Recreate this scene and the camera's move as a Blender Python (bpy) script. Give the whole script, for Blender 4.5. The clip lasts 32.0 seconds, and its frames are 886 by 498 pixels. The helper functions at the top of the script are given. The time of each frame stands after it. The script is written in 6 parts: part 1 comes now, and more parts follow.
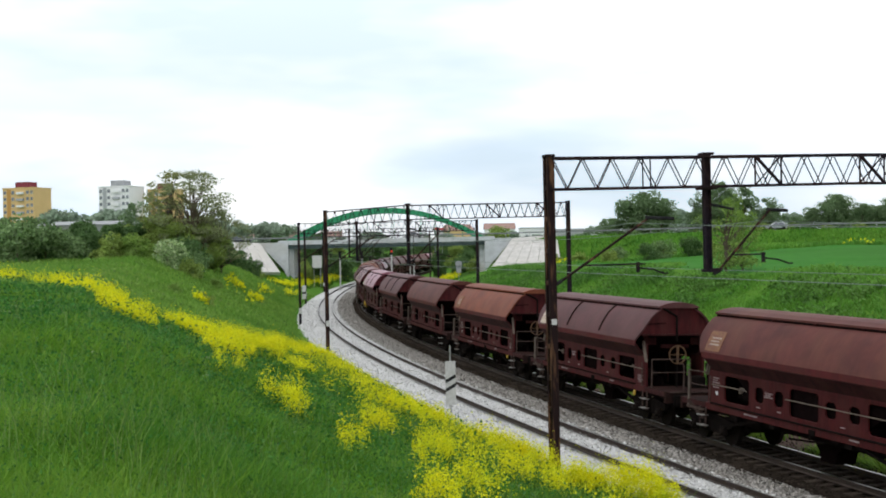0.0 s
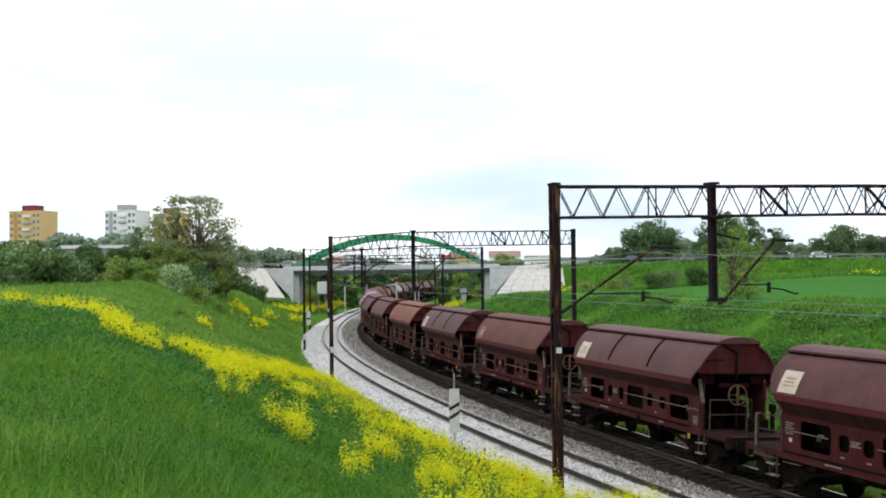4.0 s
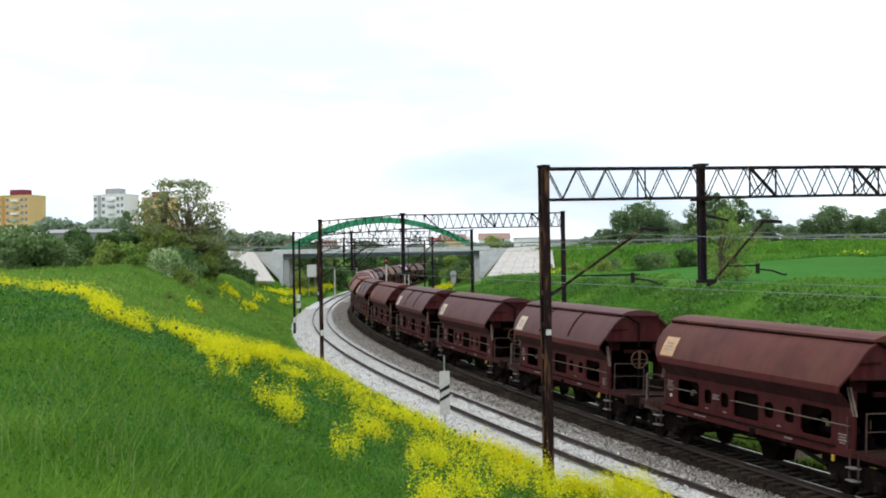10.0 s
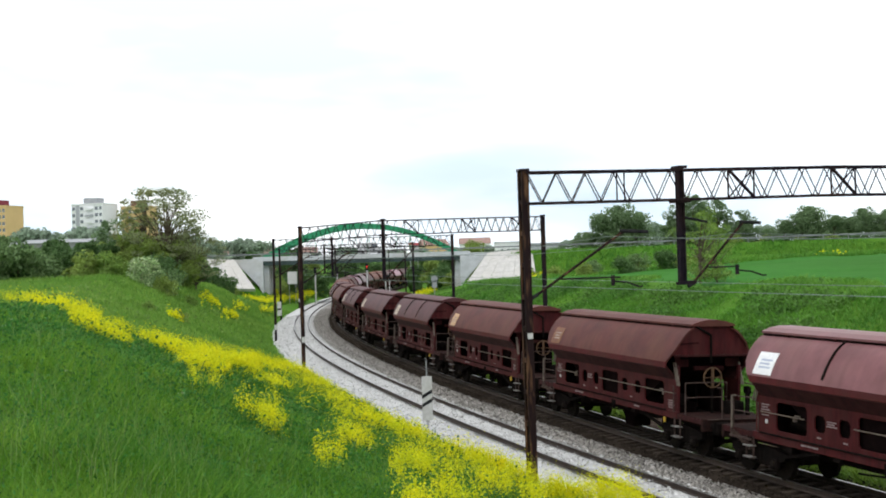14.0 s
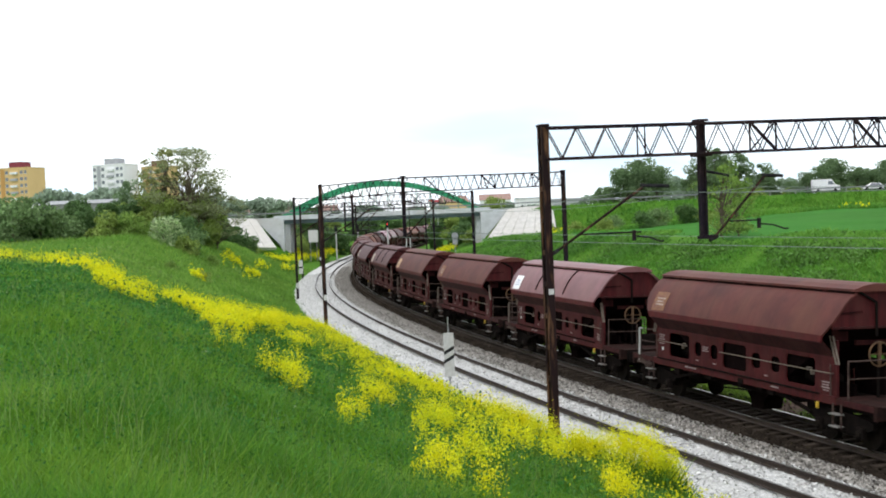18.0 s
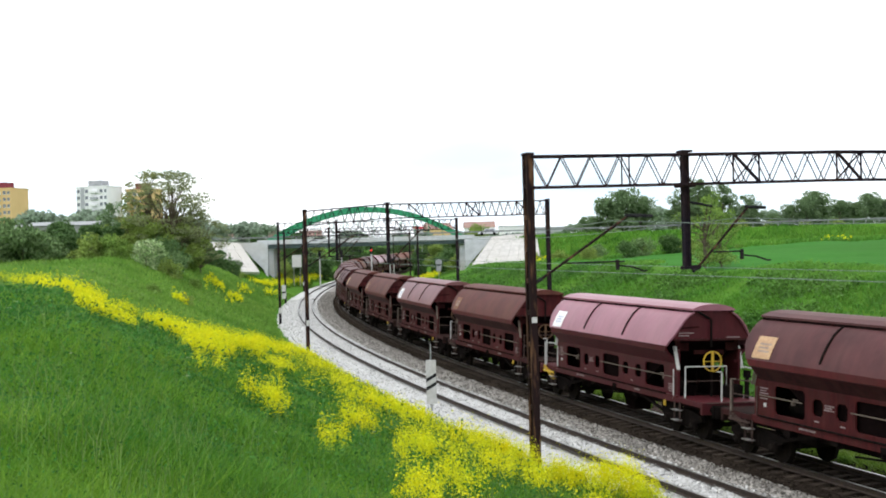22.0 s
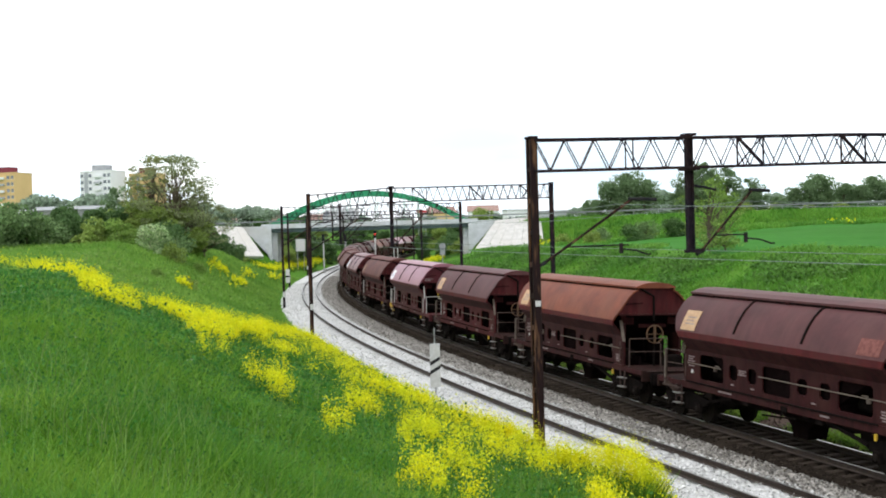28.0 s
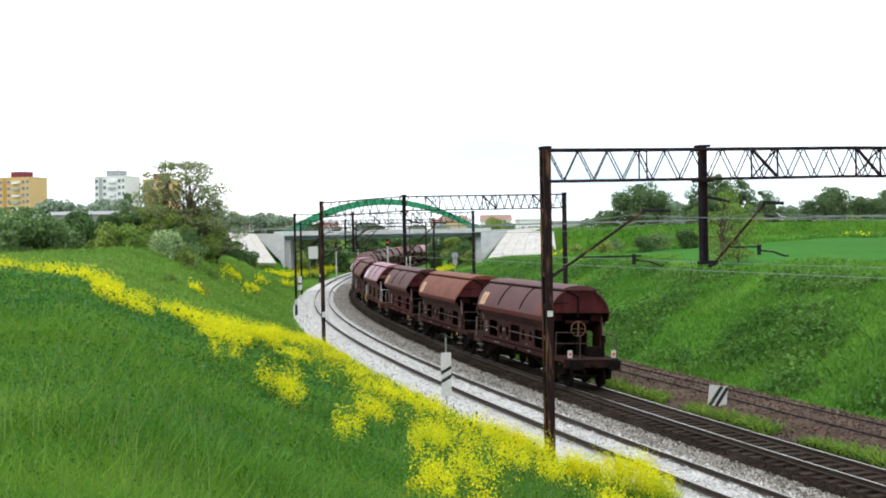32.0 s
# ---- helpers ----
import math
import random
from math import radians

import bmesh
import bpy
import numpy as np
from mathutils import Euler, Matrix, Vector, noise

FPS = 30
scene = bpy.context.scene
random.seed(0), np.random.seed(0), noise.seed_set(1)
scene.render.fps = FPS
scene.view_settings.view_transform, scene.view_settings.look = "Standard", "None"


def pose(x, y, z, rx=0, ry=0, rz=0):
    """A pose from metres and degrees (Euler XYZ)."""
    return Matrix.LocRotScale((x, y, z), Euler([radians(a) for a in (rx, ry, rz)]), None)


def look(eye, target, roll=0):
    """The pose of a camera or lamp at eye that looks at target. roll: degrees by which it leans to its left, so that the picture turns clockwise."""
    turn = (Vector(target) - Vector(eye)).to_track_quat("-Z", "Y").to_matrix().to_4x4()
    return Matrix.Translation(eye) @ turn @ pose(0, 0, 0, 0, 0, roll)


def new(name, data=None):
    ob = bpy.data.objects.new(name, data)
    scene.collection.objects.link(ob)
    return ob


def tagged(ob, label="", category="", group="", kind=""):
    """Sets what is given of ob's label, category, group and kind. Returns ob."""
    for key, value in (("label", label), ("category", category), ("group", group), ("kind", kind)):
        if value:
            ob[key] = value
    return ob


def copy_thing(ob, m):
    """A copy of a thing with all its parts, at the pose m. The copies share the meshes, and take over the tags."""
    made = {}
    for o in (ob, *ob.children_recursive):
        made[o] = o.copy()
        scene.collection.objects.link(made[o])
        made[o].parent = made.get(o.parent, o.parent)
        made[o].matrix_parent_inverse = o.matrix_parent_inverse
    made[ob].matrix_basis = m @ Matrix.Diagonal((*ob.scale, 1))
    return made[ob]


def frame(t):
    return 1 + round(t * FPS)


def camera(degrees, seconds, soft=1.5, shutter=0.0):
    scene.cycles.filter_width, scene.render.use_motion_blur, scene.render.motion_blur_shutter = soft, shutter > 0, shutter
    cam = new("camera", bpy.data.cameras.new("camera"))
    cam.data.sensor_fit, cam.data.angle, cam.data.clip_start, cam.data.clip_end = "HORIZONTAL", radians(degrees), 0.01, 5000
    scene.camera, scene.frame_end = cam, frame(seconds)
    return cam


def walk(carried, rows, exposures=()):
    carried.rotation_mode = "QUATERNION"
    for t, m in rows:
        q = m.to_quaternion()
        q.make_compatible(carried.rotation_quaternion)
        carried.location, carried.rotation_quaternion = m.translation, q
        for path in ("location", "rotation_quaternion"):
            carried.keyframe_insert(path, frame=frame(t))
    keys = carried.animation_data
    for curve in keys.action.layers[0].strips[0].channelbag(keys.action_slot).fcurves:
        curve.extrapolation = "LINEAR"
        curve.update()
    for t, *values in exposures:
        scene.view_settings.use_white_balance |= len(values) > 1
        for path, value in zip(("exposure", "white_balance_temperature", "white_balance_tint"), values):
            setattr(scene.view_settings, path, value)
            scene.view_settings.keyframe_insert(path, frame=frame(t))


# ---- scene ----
cam = camera(42.0, 32.0, soft=1.9)
EYE = 6.72
# seconds, yaw, pitch, roll: the camera is held by hand on one spot
TURNS = [
    (0, 0.19, -0.23, 1.24), (0.5, 0.48, -0.83, 1.26), (1, 0.33, -0.17, 1.09), (1.5, 0.71, 0.35, 0.84), (2, 0.66, 0.59, 0.60),
    (2.5, 0.72, 0.80, 0.78), (3, 0.72, 0.78, 0.67), (3.5, 0.74, 0.90, 0.71), (4, 0.44, 1.12, 0.70), (4.5, 0.04, 1.37, 0.78),
    (6.5, -0.15, 1.21, 0.72), (7, -0.62, 0.55, 0.99), (7.5, -1.22, -0.16, 1.28), (8, -0.52, -0.36, 1.37), (8.5, -0.06, 0.47, 1.04),
    (9, -0.72, 0.37, 0.96), (9.5, -0.43, 0.40, 1.02), (10, -0.07, 0.25, 0.96), (10.5, 0.13, 0.56, 0.67), (11, 0.35, 0.71, 0.38),
    (11.5, 0.06, 0.74, 0.31), (12, -0.09, 0.61, 0.01), (12.5, -0.06, 0.59, 0.30), (13, -0.42, 0.60, 0.20), (13.5, -0.75, 0.69, 0.71),
    (14, -1.03, 0.48, 1.74), (14.5, -0.65, -0.04, 1.52), (16.5, -0.19, -1.50, 2.02), (17, -0.10, -1.60, 2.13), (17.5, -0.02, -1.64, 2.34),
    (18, -0.02, -1.63, 2.36), (18.5, -0.02, -1.29, 2.12), (19, 0.20, -1.02, 1.85), (19.5, 0.11, -0.95, 1.88), (20, -0.32, -0.88, 1.96),
    (20.5, -0.59, -0.47, 1.92), (21, -0.61, -0.71, 1.95), (21.5, -0.36, -0.63, 1.72), (22, -0.81, -0.32, 1.55), (22.5, -0.57, -0.18, 1.61),
    (23, -0.87, -0.52, 1.73), (23.5, -0.80, -0.42, 1.57), (24, -0.95, -0.44, 1.73), (24.5, -0.64, -0.40, 1.68), (25, -0.70, -0.22, 1.86),
    (25.5, -0.87, -0.58, 1.95), (27.5, -0.69, -0.99, 1.48), (28, -0.63, -1.12, 1.66), (28.5, -0.68, -0.95, 1.56), (29, -0.52, -0.85, 1.76),
    (29.5, -0.27, -0.57, 1.54), (30, -0.50, -0.24, 1.57), (30.5, -0.43, -0.20, 1.44), (31, -0.25, -0.30, 1.24), (31.5, 0.09, -0.29, 0.96),
    (32, 0.00, -0.66, 1.03),
]
walk(cam, [(t, pose(0, 0, EYE, 90 + pitch, roll, yaw)) for t, yaw, pitch, roll in TURNS], [(0.0, -0.40), (2.0, -0.30), (4.5, -0.24), (7.0, -0.26), (13.0, -0.22), (14.5, -0.20), (16.5, -0.14), (20.0, 0.0), (32.0, 0.05)])

# ---------------- light ----------------
world = bpy.data.worlds.new("sky")
scene.world = world
world.use_nodes = True
wn = world.node_tree.nodes
wl = world.node_tree.links
bg = wn["Background"]
SUN_EL, SUN_AZ = radians(65), radians(221)
sky = wn.new("ShaderNodeTexSky")
sky.sky_type = "NISHITA"
sky.sun_disc = False
sky.sun_elevation, sky.sun_rotation = SUN_EL, SUN_AZ
sky.air_density, sky.dust_density, sky.ozone_density = 1.0, 4.0, 1.0
# thin bright cloud over the whole sky, with bluish gaps
tc = wn.new("ShaderNodeTexCoord")
mp = wn.new("ShaderNodeMapping")
mp.inputs["Scale"].default_value = (1.3, 1.3, 5.0)
mp.inputs["Location"].default_value = (0.35, 0.1, 0.2)
nz = wn.new("ShaderNodeTexNoise")
nz.inputs["Scale"].default_value = 2.1
nz.inputs["Detail"].default_value = 4.0
rp = wn.new("ShaderNodeValToRGB")
rp.color_ramp.elements[0].position = 0.36
rp.color_ramp.elements[0].color = (0.70, 0.80, 0.91, 1)
rp.color_ramp.elements[1].position = 0.50
rp.color_ramp.elements[1].color = (1.0, 1.0, 1.0, 1)
gain = wn.new("ShaderNodeMixRGB")
gain.blend_type = "MULTIPLY"
gain.inputs["Fac"].default_value = 1.0
gain.inputs["Color2"].default_value = (17.6, 17.9, 18.2, 1)
mx = wn.new("ShaderNodeMixRGB")
mx.inputs["Fac"].default_value = 0.93
wl.new(tc.outputs["Generated"], mp.inputs["Vector"])
wl.new(mp.outputs["Vector"], nz.inputs["Vector"])
wl.new(nz.outputs["Fac"], rp.inputs["Fac"])
low = wn.new("ShaderNodeSeparateXYZ")
wl.new(tc.outputs["Generated"], low.inputs["Vector"])
lr = wn.new("ShaderNodeValToRGB")
lr.color_ramp.elements[0].position, lr.color_ramp.elements[0].color = 0.0, (0.55, 0.55, 0.55, 1)
lr.color_ramp.elements[1].position, lr.color_ramp.elements[1].color = 0.23, (0.0, 0.0, 0.0, 1)
lr.color_ramp.elements.new(0.05).color = (1, 1, 1, 1)
lr.color_ramp.elements.new(0.12).color = (0.55, 0.55, 0.55, 1)
wl.new(low.outputs["Z"], lr.inputs["Fac"])
nz2 = wn.new("ShaderNodeTexNoise")
nz2.inputs["Scale"].default_value, nz2.inputs["Detail"].default_value = 1.7, 5.0
wl.new(mp.outputs["Vector"], nz2.inputs["Vector"])
nr = wn.new("ShaderNodeMapRange")
nr.inputs["From Min"].default_value, nr.inputs["From Max"].default_value = 0.38, 0.58
wl.new(nz2.outputs["Fac"], nr.inputs["Value"])
both = wn.new("ShaderNodeMath")
both.operation = "MULTIPLY"
wl.new(lr.outputs["Color"], both.inputs[0])
wl.new(nr.outputs[0], both.inputs[1])
gap = wn.new("ShaderNodeMixRGB")
gap.inputs["Color2"].default_value = (0.54, 0.64, 0.72, 1)
wl.new(both.outputs[0], gap.inputs["Fac"])
wl.new(rp.outputs["Color"], gap.inputs["Color1"])
wl.new(gap.outputs["Color"], gain.inputs["Color1"])
wl.new(gain.outputs["Color"], mx.inputs["Color2"])
wl.new(sky.outputs["Color"], mx.inputs["Color1"])
wl.new(mx.outputs["Color"], bg.inputs["Color"])
bg.inputs["Strength"].default_value = 0.10
sun_data = bpy.data.lights.new("sun", "SUN")
sun_data.energy, sun_data.angle, sun_data.color = 1.15, radians(12), (1.0, 0.96, 0.90)
sun = new("sun", sun_data)
sun.matrix_basis = look((-43, -20, 140), (0, 30, 0))

# ---------------- materials ----------------


def material(name, base, rough=0.8, metal=0.0, second=None, scale=4.0, detail=6.0, bump=0.0, bump_scale=None, spread=(0.35, 0.65), third=None, third_scale=0.4, island=0.0, obj_random=0.0, stretch=None, spec=None):
    """A two-scale noise material: base and second mix by fine noise, third by broad noise."""
    m = bpy.data.materials.new(name)
    m.use_nodes = True
    n, l = m.node_tree.nodes, m.node_tree.links
    b = n["Principled BSDF"]
    b.inputs["Roughness"].default_value = rough
    b.inputs["Metallic"].default_value = metal
    if rough > 0.7:
        b.inputs["Specular IOR Level"].default_value = 0.04
    if spec is not None:
        b.inputs["Specular IOR Level"].default_value = spec
    geo = n.new("ShaderNodeTexCoord")
    col = None

    def noisy(sc, lo, hi, dt):
        t = n.new("ShaderNodeTexNoise")
        t.inputs["Scale"].default_value = sc
        t.inputs["Detail"].default_value = dt
        if stretch:
            mp_ = n.new("ShaderNodeMapping")
            mp_.inputs["Scale"].default_value = stretch
            l.new(geo.outputs["Object"], mp_.inputs["Vector"])
            l.new(mp_.outputs["Vector"], t.inputs["Vector"])
        else:
            l.new(geo.outputs["Object"], t.inputs["Vector"])
        r = n.new("ShaderNodeMapRange")
        r.inputs["From Min"].default_value, r.inputs["From Max"].default_value = lo, hi
        l.new(t.outputs["Fac"], r.inputs["Value"])
        return t, r

    rgb = n.new("ShaderNodeRGB")
    rgb.outputs[0].default_value = (*base, 1)
    col = rgb.outputs[0]
    if second:
        t, r = noisy(scale, spread[0], spread[1], detail)
        x = n.new("ShaderNodeMixRGB")
        x.inputs["Color2"].default_value = (*second, 1)
        l.new(col, x.inputs["Color1"])
        l.new(r.outputs[0], x.inputs["Fac"])
        col = x.outputs[0]
    if third:
        t, r = noisy(third_scale, 0.45, 0.7, 4.0)
        x = n.new("ShaderNodeMixRGB")
        x.inputs["Color2"].default_value = (*third, 1)
        l.new(col, x.inputs["Color1"])
        l.new(r.outputs[0], x.inputs["Fac"])
        col = x.outputs[0]
    if island or obj_random:
        h = n.new("ShaderNodeHueSaturation")
        src = n.new("ShaderNodeNewGeometry").outputs["Random Per Island"] if island else n.new("ShaderNodeObjectInfo").outputs["Random"]
        r = n.new("ShaderNodeMapRange")
        amt = island or obj_random
        r.inputs["To Min"].default_value, r.inputs["To Max"].default_value = 1 - amt, 1 + amt
        l.new(src, r.inputs["Value"])
        l.new(r.outputs[0], h.inputs["Value"])
        l.new(col, h.inputs["Color"])
        col = h.outputs[0]
    l.new(col, b.inputs["Base Color"])
    if bump:
        t, r = noisy(bump_scale or scale * 2, 0.0, 1.0, 6.0)
        bp = n.new("ShaderNodeBump")
        bp.inputs["Strength"].default_value = bump
        bp.inputs["Distance"].default_value = 0.05
        l.new(t.outputs["Fac"], bp.inputs["Height"])
        l.new(bp.outputs["Normal"], b.inputs["Normal"])
    return m


def leafy(name, base, second, scale=3.0, amt=0.35, through_light=0.35, third=None, third_scale=0.2):
    """Foliage: diffuse and translucent, each leaf of its own tone."""
    m = material(name, base, 0.7, 0, second, scale, 3.0, island=amt, third=third, third_scale=third_scale)
    n, l = m.node_tree.nodes, m.node_tree.links
    b = n["Principled BSDF"]
    b.inputs["Specular IOR Level"].default_value = 0.25
    src = b.inputs["Base Color"].links[0].from_socket
    tr = n.new("ShaderNodeBsdfTranslucent")
    l.new(src, tr.inputs["Color"])
    mixer = n.new("ShaderNodeMixShader")
    mixer.inputs["Fac"].default_value = through_light
    l.new(b.outputs[0], mixer.inputs[1])
    l.new(tr.outputs[0], mixer.inputs[2])
    l.new(mixer.outputs[0], n["Material Output"].inputs["Surface"])
    return m


M = {}
M["earth"] = material("meadow_ground", (0.050, 0.145, 0.014), 0.95, 0, (0.072, 0.175, 0.020), 1.5, third=(0.070, 0.15, 0.016), third_scale=0.06, bump=0.4, bump_scale=6)
M["field"] = material("young_crop", (0.028, 0.128, 0.014), 0.9, 0, (0.038, 0.152, 0.018), 0.8, third=(0.030, 0.115, 0.013), third_scale=0.03, bump=0.3, bump_scale=5)
M["ballast_light"] = material("fresh_limestone_ballast", (0.56, 0.56, 0.55), 0.95, 0, (0.36, 0.36, 0.36), 11, island=0.2, bump=0.8, bump_scale=20)
M["ballast_grey"] = material("grey_ballast", (0.40, 0.385, 0.36), 0.95, 0, (0.20, 0.19, 0.175), 10, third=(0.34, 0.32, 0.30), third_scale=0.5, bump=0.8, bump_scale=20)
# a dark bed in itself, deepened further for the shade under the wagons
M["ballast_dirty"] = material("oily_ballast", (0.030, 0.024, 0.019), 0.9, 0, (0.014, 0.011, 0.009), 10, third=(0.038, 0.030, 0.024), third_scale=0.5, bump=0.8, bump_scale=20, spec=0.0)
M["old_bed"] = material("abandoned_trackbed_gravel", (0.105, 0.072, 0.058), 0.95, 0, (0.05, 0.035, 0.028), 9, third=(0.13, 0.095, 0.075), third_scale=0.4, bump=0.8, bump_scale=18)
M["rail_side"] = material("rusty_rail_steel", (0.030, 0.021, 0.017), 0.7, 0.3, (0.05, 0.033, 0.025), 8)
M["rail_top"] = material("polished_rail_head", (0.38, 0.37, 0.36), 0.33, 1.0, (0.28, 0.27, 0.26), 3)
M["sleeper"] = material("weathered_sleeper", (0.030, 0.023, 0.019), 0.9, 0, (0.048, 0.038, 0.030), 6, obj_random=0.25, bump=0.3)
M["sleeper_new"] = material("concrete_sleeper", (0.36, 0.35, 0.33), 0.9, 0, (0.25, 0.24, 0.23), 8, obj_random=0.1, bump=0.3)
M["gantry"] = material("dark_painted_steel", (0.012, 0.010, 0.016), 0.8, 0.0, (0.024, 0.018, 0.022), 5, third=(0.035, 0.02, 0.016), third_scale=0.7)
M["mast_rust"] = material("rusting_mast_steel", (0.020, 0.012, 0.012), 0.75, 0.1, (0.15, 0.078, 0.042), 5.0, spread=(0.51, 0.67), bump=0.2, stretch=(1.0, 1.0, 0.16))
M["white_paint"] = material("white_paint", (0.55, 0.55, 0.54), 0.6, 0, (0.44, 0.44, 0.42), 6)
M["black_paint"] = material("black_paint", (0.016, 0.016, 0.018), 0.85, 0, (0.035, 0.035, 0.035), 6)
M["arch"] = material("green_bridge_paint", (0.012, 0.29, 0.125), 0.5, 0, (0.014, 0.24, 0.105), 0.5)
M["concrete"] = material("pale_concrete", (0.58, 0.60, 0.63), 0.85, 0, (0.47, 0.49, 0.51), 1.2, third=(0.45, 0.44, 0.42), third_scale=0.2, bump=0.1)
M["concrete_white"] = material("white_slope_paving", (0.56, 0.54, 0.52), 0.9, 0, (0.46, 0.45, 0.43), 1.5, third=(0.5, 0.48, 0.45), third_scale=0.2)
M["deck_dark"] = material("bridge_edge_girder", (0.05, 0.085, 0.085), 0.6, 0.1, (0.03, 0.05, 0.05), 1.0)
M["asphalt"] = material("asphalt", (0.055, 0.055, 0.058), 0.9, 0, (0.04, 0.04, 0.042), 4)
M["galv"] = material("galvanised_steel", (0.42, 0.43, 0.44), 0.45, 0.7, (0.32, 0.33, 0.34), 5)

# ---------------- helpers for building ----------------


def part(name, bm, mat, parent=None, label="", smooth=False):
    """Links a bmesh as one mesh object, under its thing if one is given."""
    me = bpy.data.meshes.new(name)
    bm.to_mesh(me)
    bm.free()
    return placed(name, me, mat, parent, label, smooth)


def placed(name, me, mat, parent=None, label="", smooth=False):
    if mat is not None and not me.materials:
        for one in (mat if isinstance(mat, (list, tuple)) else [mat]):
            me.materials.append(one)
    if smooth:
        me.polygons.foreach_set("use_smooth", [True] * len(me.polygons))
    ob = new(name, me)
    if parent is not None:
        ob.parent = parent
    if label:
        tagged(ob, label)
    return ob


def raw(name, verts, faces):
    me = bpy.data.meshes.new(name)
    me.from_pydata([tuple(v) for v in verts], [], [tuple(f) for f in faces])
    me.update()
    return me


def box(bm, cx, cy, cz, sx, sy, sz, m=None, bevel=0.0):
    """Adds a box of that size round a centre."""
    r = bmesh.ops.create_cube(bm, size=1.0)
    vs = r["verts"]
    t = Matrix.Translation((cx, cy, cz)) @ Matrix.Diagonal((sx, sy, sz, 1))
    bmesh.ops.transform(bm, matrix=(m @ t) if m else t, verts=vs)
    if bevel:
        es = list({e for v in vs for e in v.link_edges})
        bmesh.ops.bevel(bm, geom=es, offset=bevel, segments=1, affect="EDGES")
    return bm


def boxes(rows, bevel=0.0):
    bm = bmesh.new()
    for r in rows:
        box(bm, *r, bevel=bevel)
    return bm


def bar(bm, a, b, w=0.04, h=None, sides=4):
    """Adds a straight bar between two points; sides 4 is a flat bar, more is a rod."""
    a, b = Vector(a), Vector(b)
    d = b - a
    if d.length < 1e-6:
        return bm
    q = d.to_track_quat("Z", "Y" if abs(d.normalized().z) < 0.9 else "X").to_matrix().to_4x4()
    m = Matrix.Translation((a + b) / 2) @ q
    if sides == 4:
        box(bm, 0, 0, 0, w, h or w, d.length, m)
    else:
        bmesh.ops.create_cone(bm, cap_ends=True, segments=sides, radius1=w / 2, radius2=(h or w) / 2, depth=d.length, matrix=m)
    return bm


def bars(rows, w=0.04, sides=4):
    bm = bmesh.new()
    for a, b in rows:
        bar(bm, a, b, w, sides=sides)
    return bm


def tube(pts, w, closed=False):
    """One square tube that follows a line of points."""
    pts = [Vector(p) for p in pts]
    n = len(pts)
    vs, fs = [], []
    for i, p in enumerate(pts):
        a = pts[i - 1] if (i or closed) else p
        b = pts[(i + 1) % n] if (i < n - 1 or closed) else p
        d = (b - a).normalized()
        up = Vector((0, 0, 1)) if abs(d.z) < 0.9 else Vector((0, 1, 0))
        if closed:
            up = Vector((1, 0, 0))
        u = d.cross(up).normalized() * w / 2
        v = d.cross(u).normalized() * w / 2
        vs += [p + u + v, p - u + v, p - u - v, p + u - v]
    for i in range(n if closed else n - 1):
        for j in range(4):
            a, b = 4 * i + j, 4 * i + (j + 1) % 4
            c = 4 * ((i + 1) % n)
            fs.append((a, b, c + (j + 1) % 4, c + j))
    return raw("tube", vs, fs)


def prism(bm, outline, x0, x1, axis="x"):
    """Extrudes a closed outline of (y, z) pairs along x (or (x, z) along y)."""
    def at(p, k):
        return (k, p[0], p[1]) if axis == "x" else (p[0], k, p[1])
    a = [bm.verts.new(at(p, x0)) for p in outline]
    b = [bm.verts.new(at(p, x1)) for p in outline]
    n = len(outline)
    bm.faces.new(a)
    bm.faces.new(b[::-1])
    for i in range(n):
        bm.faces.new((a[i], b[i], b[(i + 1) % n], a[(i + 1) % n]))
    bmesh.ops.recalc_face_normals(bm, faces=bm.faces[:])
    return bm


def wheel_mesh(bm, r, w, cy, axis_y=True, segments=20):
    m = Matrix.Translation((0, cy, 0)) @ Matrix.Rotation(radians(90), 4, "X")
    bmesh.ops.create_cone(bm, cap_ends=True, segments=segments, radius1=r, radius2=r, depth=w, matrix=m)
    return bm


def thing(name, label, category, m=None, group="", kind=""):
    ob = new(name)
    ob.empty_display_size = 0.3
    if m is not None:
        ob.matrix_basis = m
    return tagged(ob, label, category, group, kind)


# ---------------- the line of the railway ----------------
STEP = 1.0
S_ALL = np.arange(-60, 720, STEP)
_u = np.clip(S_ALL / 100, -0.4, 1.5)
_k = 0.1621 + 0.1974 * _u - 0.1499 * _u * _u
_c = np.cumsum(_k)
_c = _c - _c[60]
HEAD = radians(18.694) - _c / 100
LINE_X = np.cumsum(-np.sin(HEAD))
LINE_Y = np.cumsum(np.cos(HEAD))
LINE_X = LINE_X - LINE_X[60] + 9.139
LINE_Y = LINE_Y - LINE_Y[60] + 25.0


def spacing(s):
    """The distance of the second track from the first."""
    return np.interp(s, [-60, 30, 60, 100, 200], [3.5, 4.63, 4.90, 4.78, 4.70])


def on_line(s, off=0.0, z=0.0):
    """The point off metres to the right of the first track at length s."""
    th = float(np.interp(s, S_ALL, HEAD))
    return Vector((float(np.interp(s, S_ALL, LINE_X)) + off * math.cos(th), float(np.interp(s, S_ALL, LINE_Y)) + off * math.sin(th), z))


def heading(s):
    return float(np.interp(s, S_ALL, HEAD))


def along(s, off=0.0, z=0.0):
    """A pose with x ahead along the line, y to its left."""
    p = on_line(s, off, z)
    return pose(p.x, p.y, p.z, 0, 0, 90 + math.degrees(heading(s)))


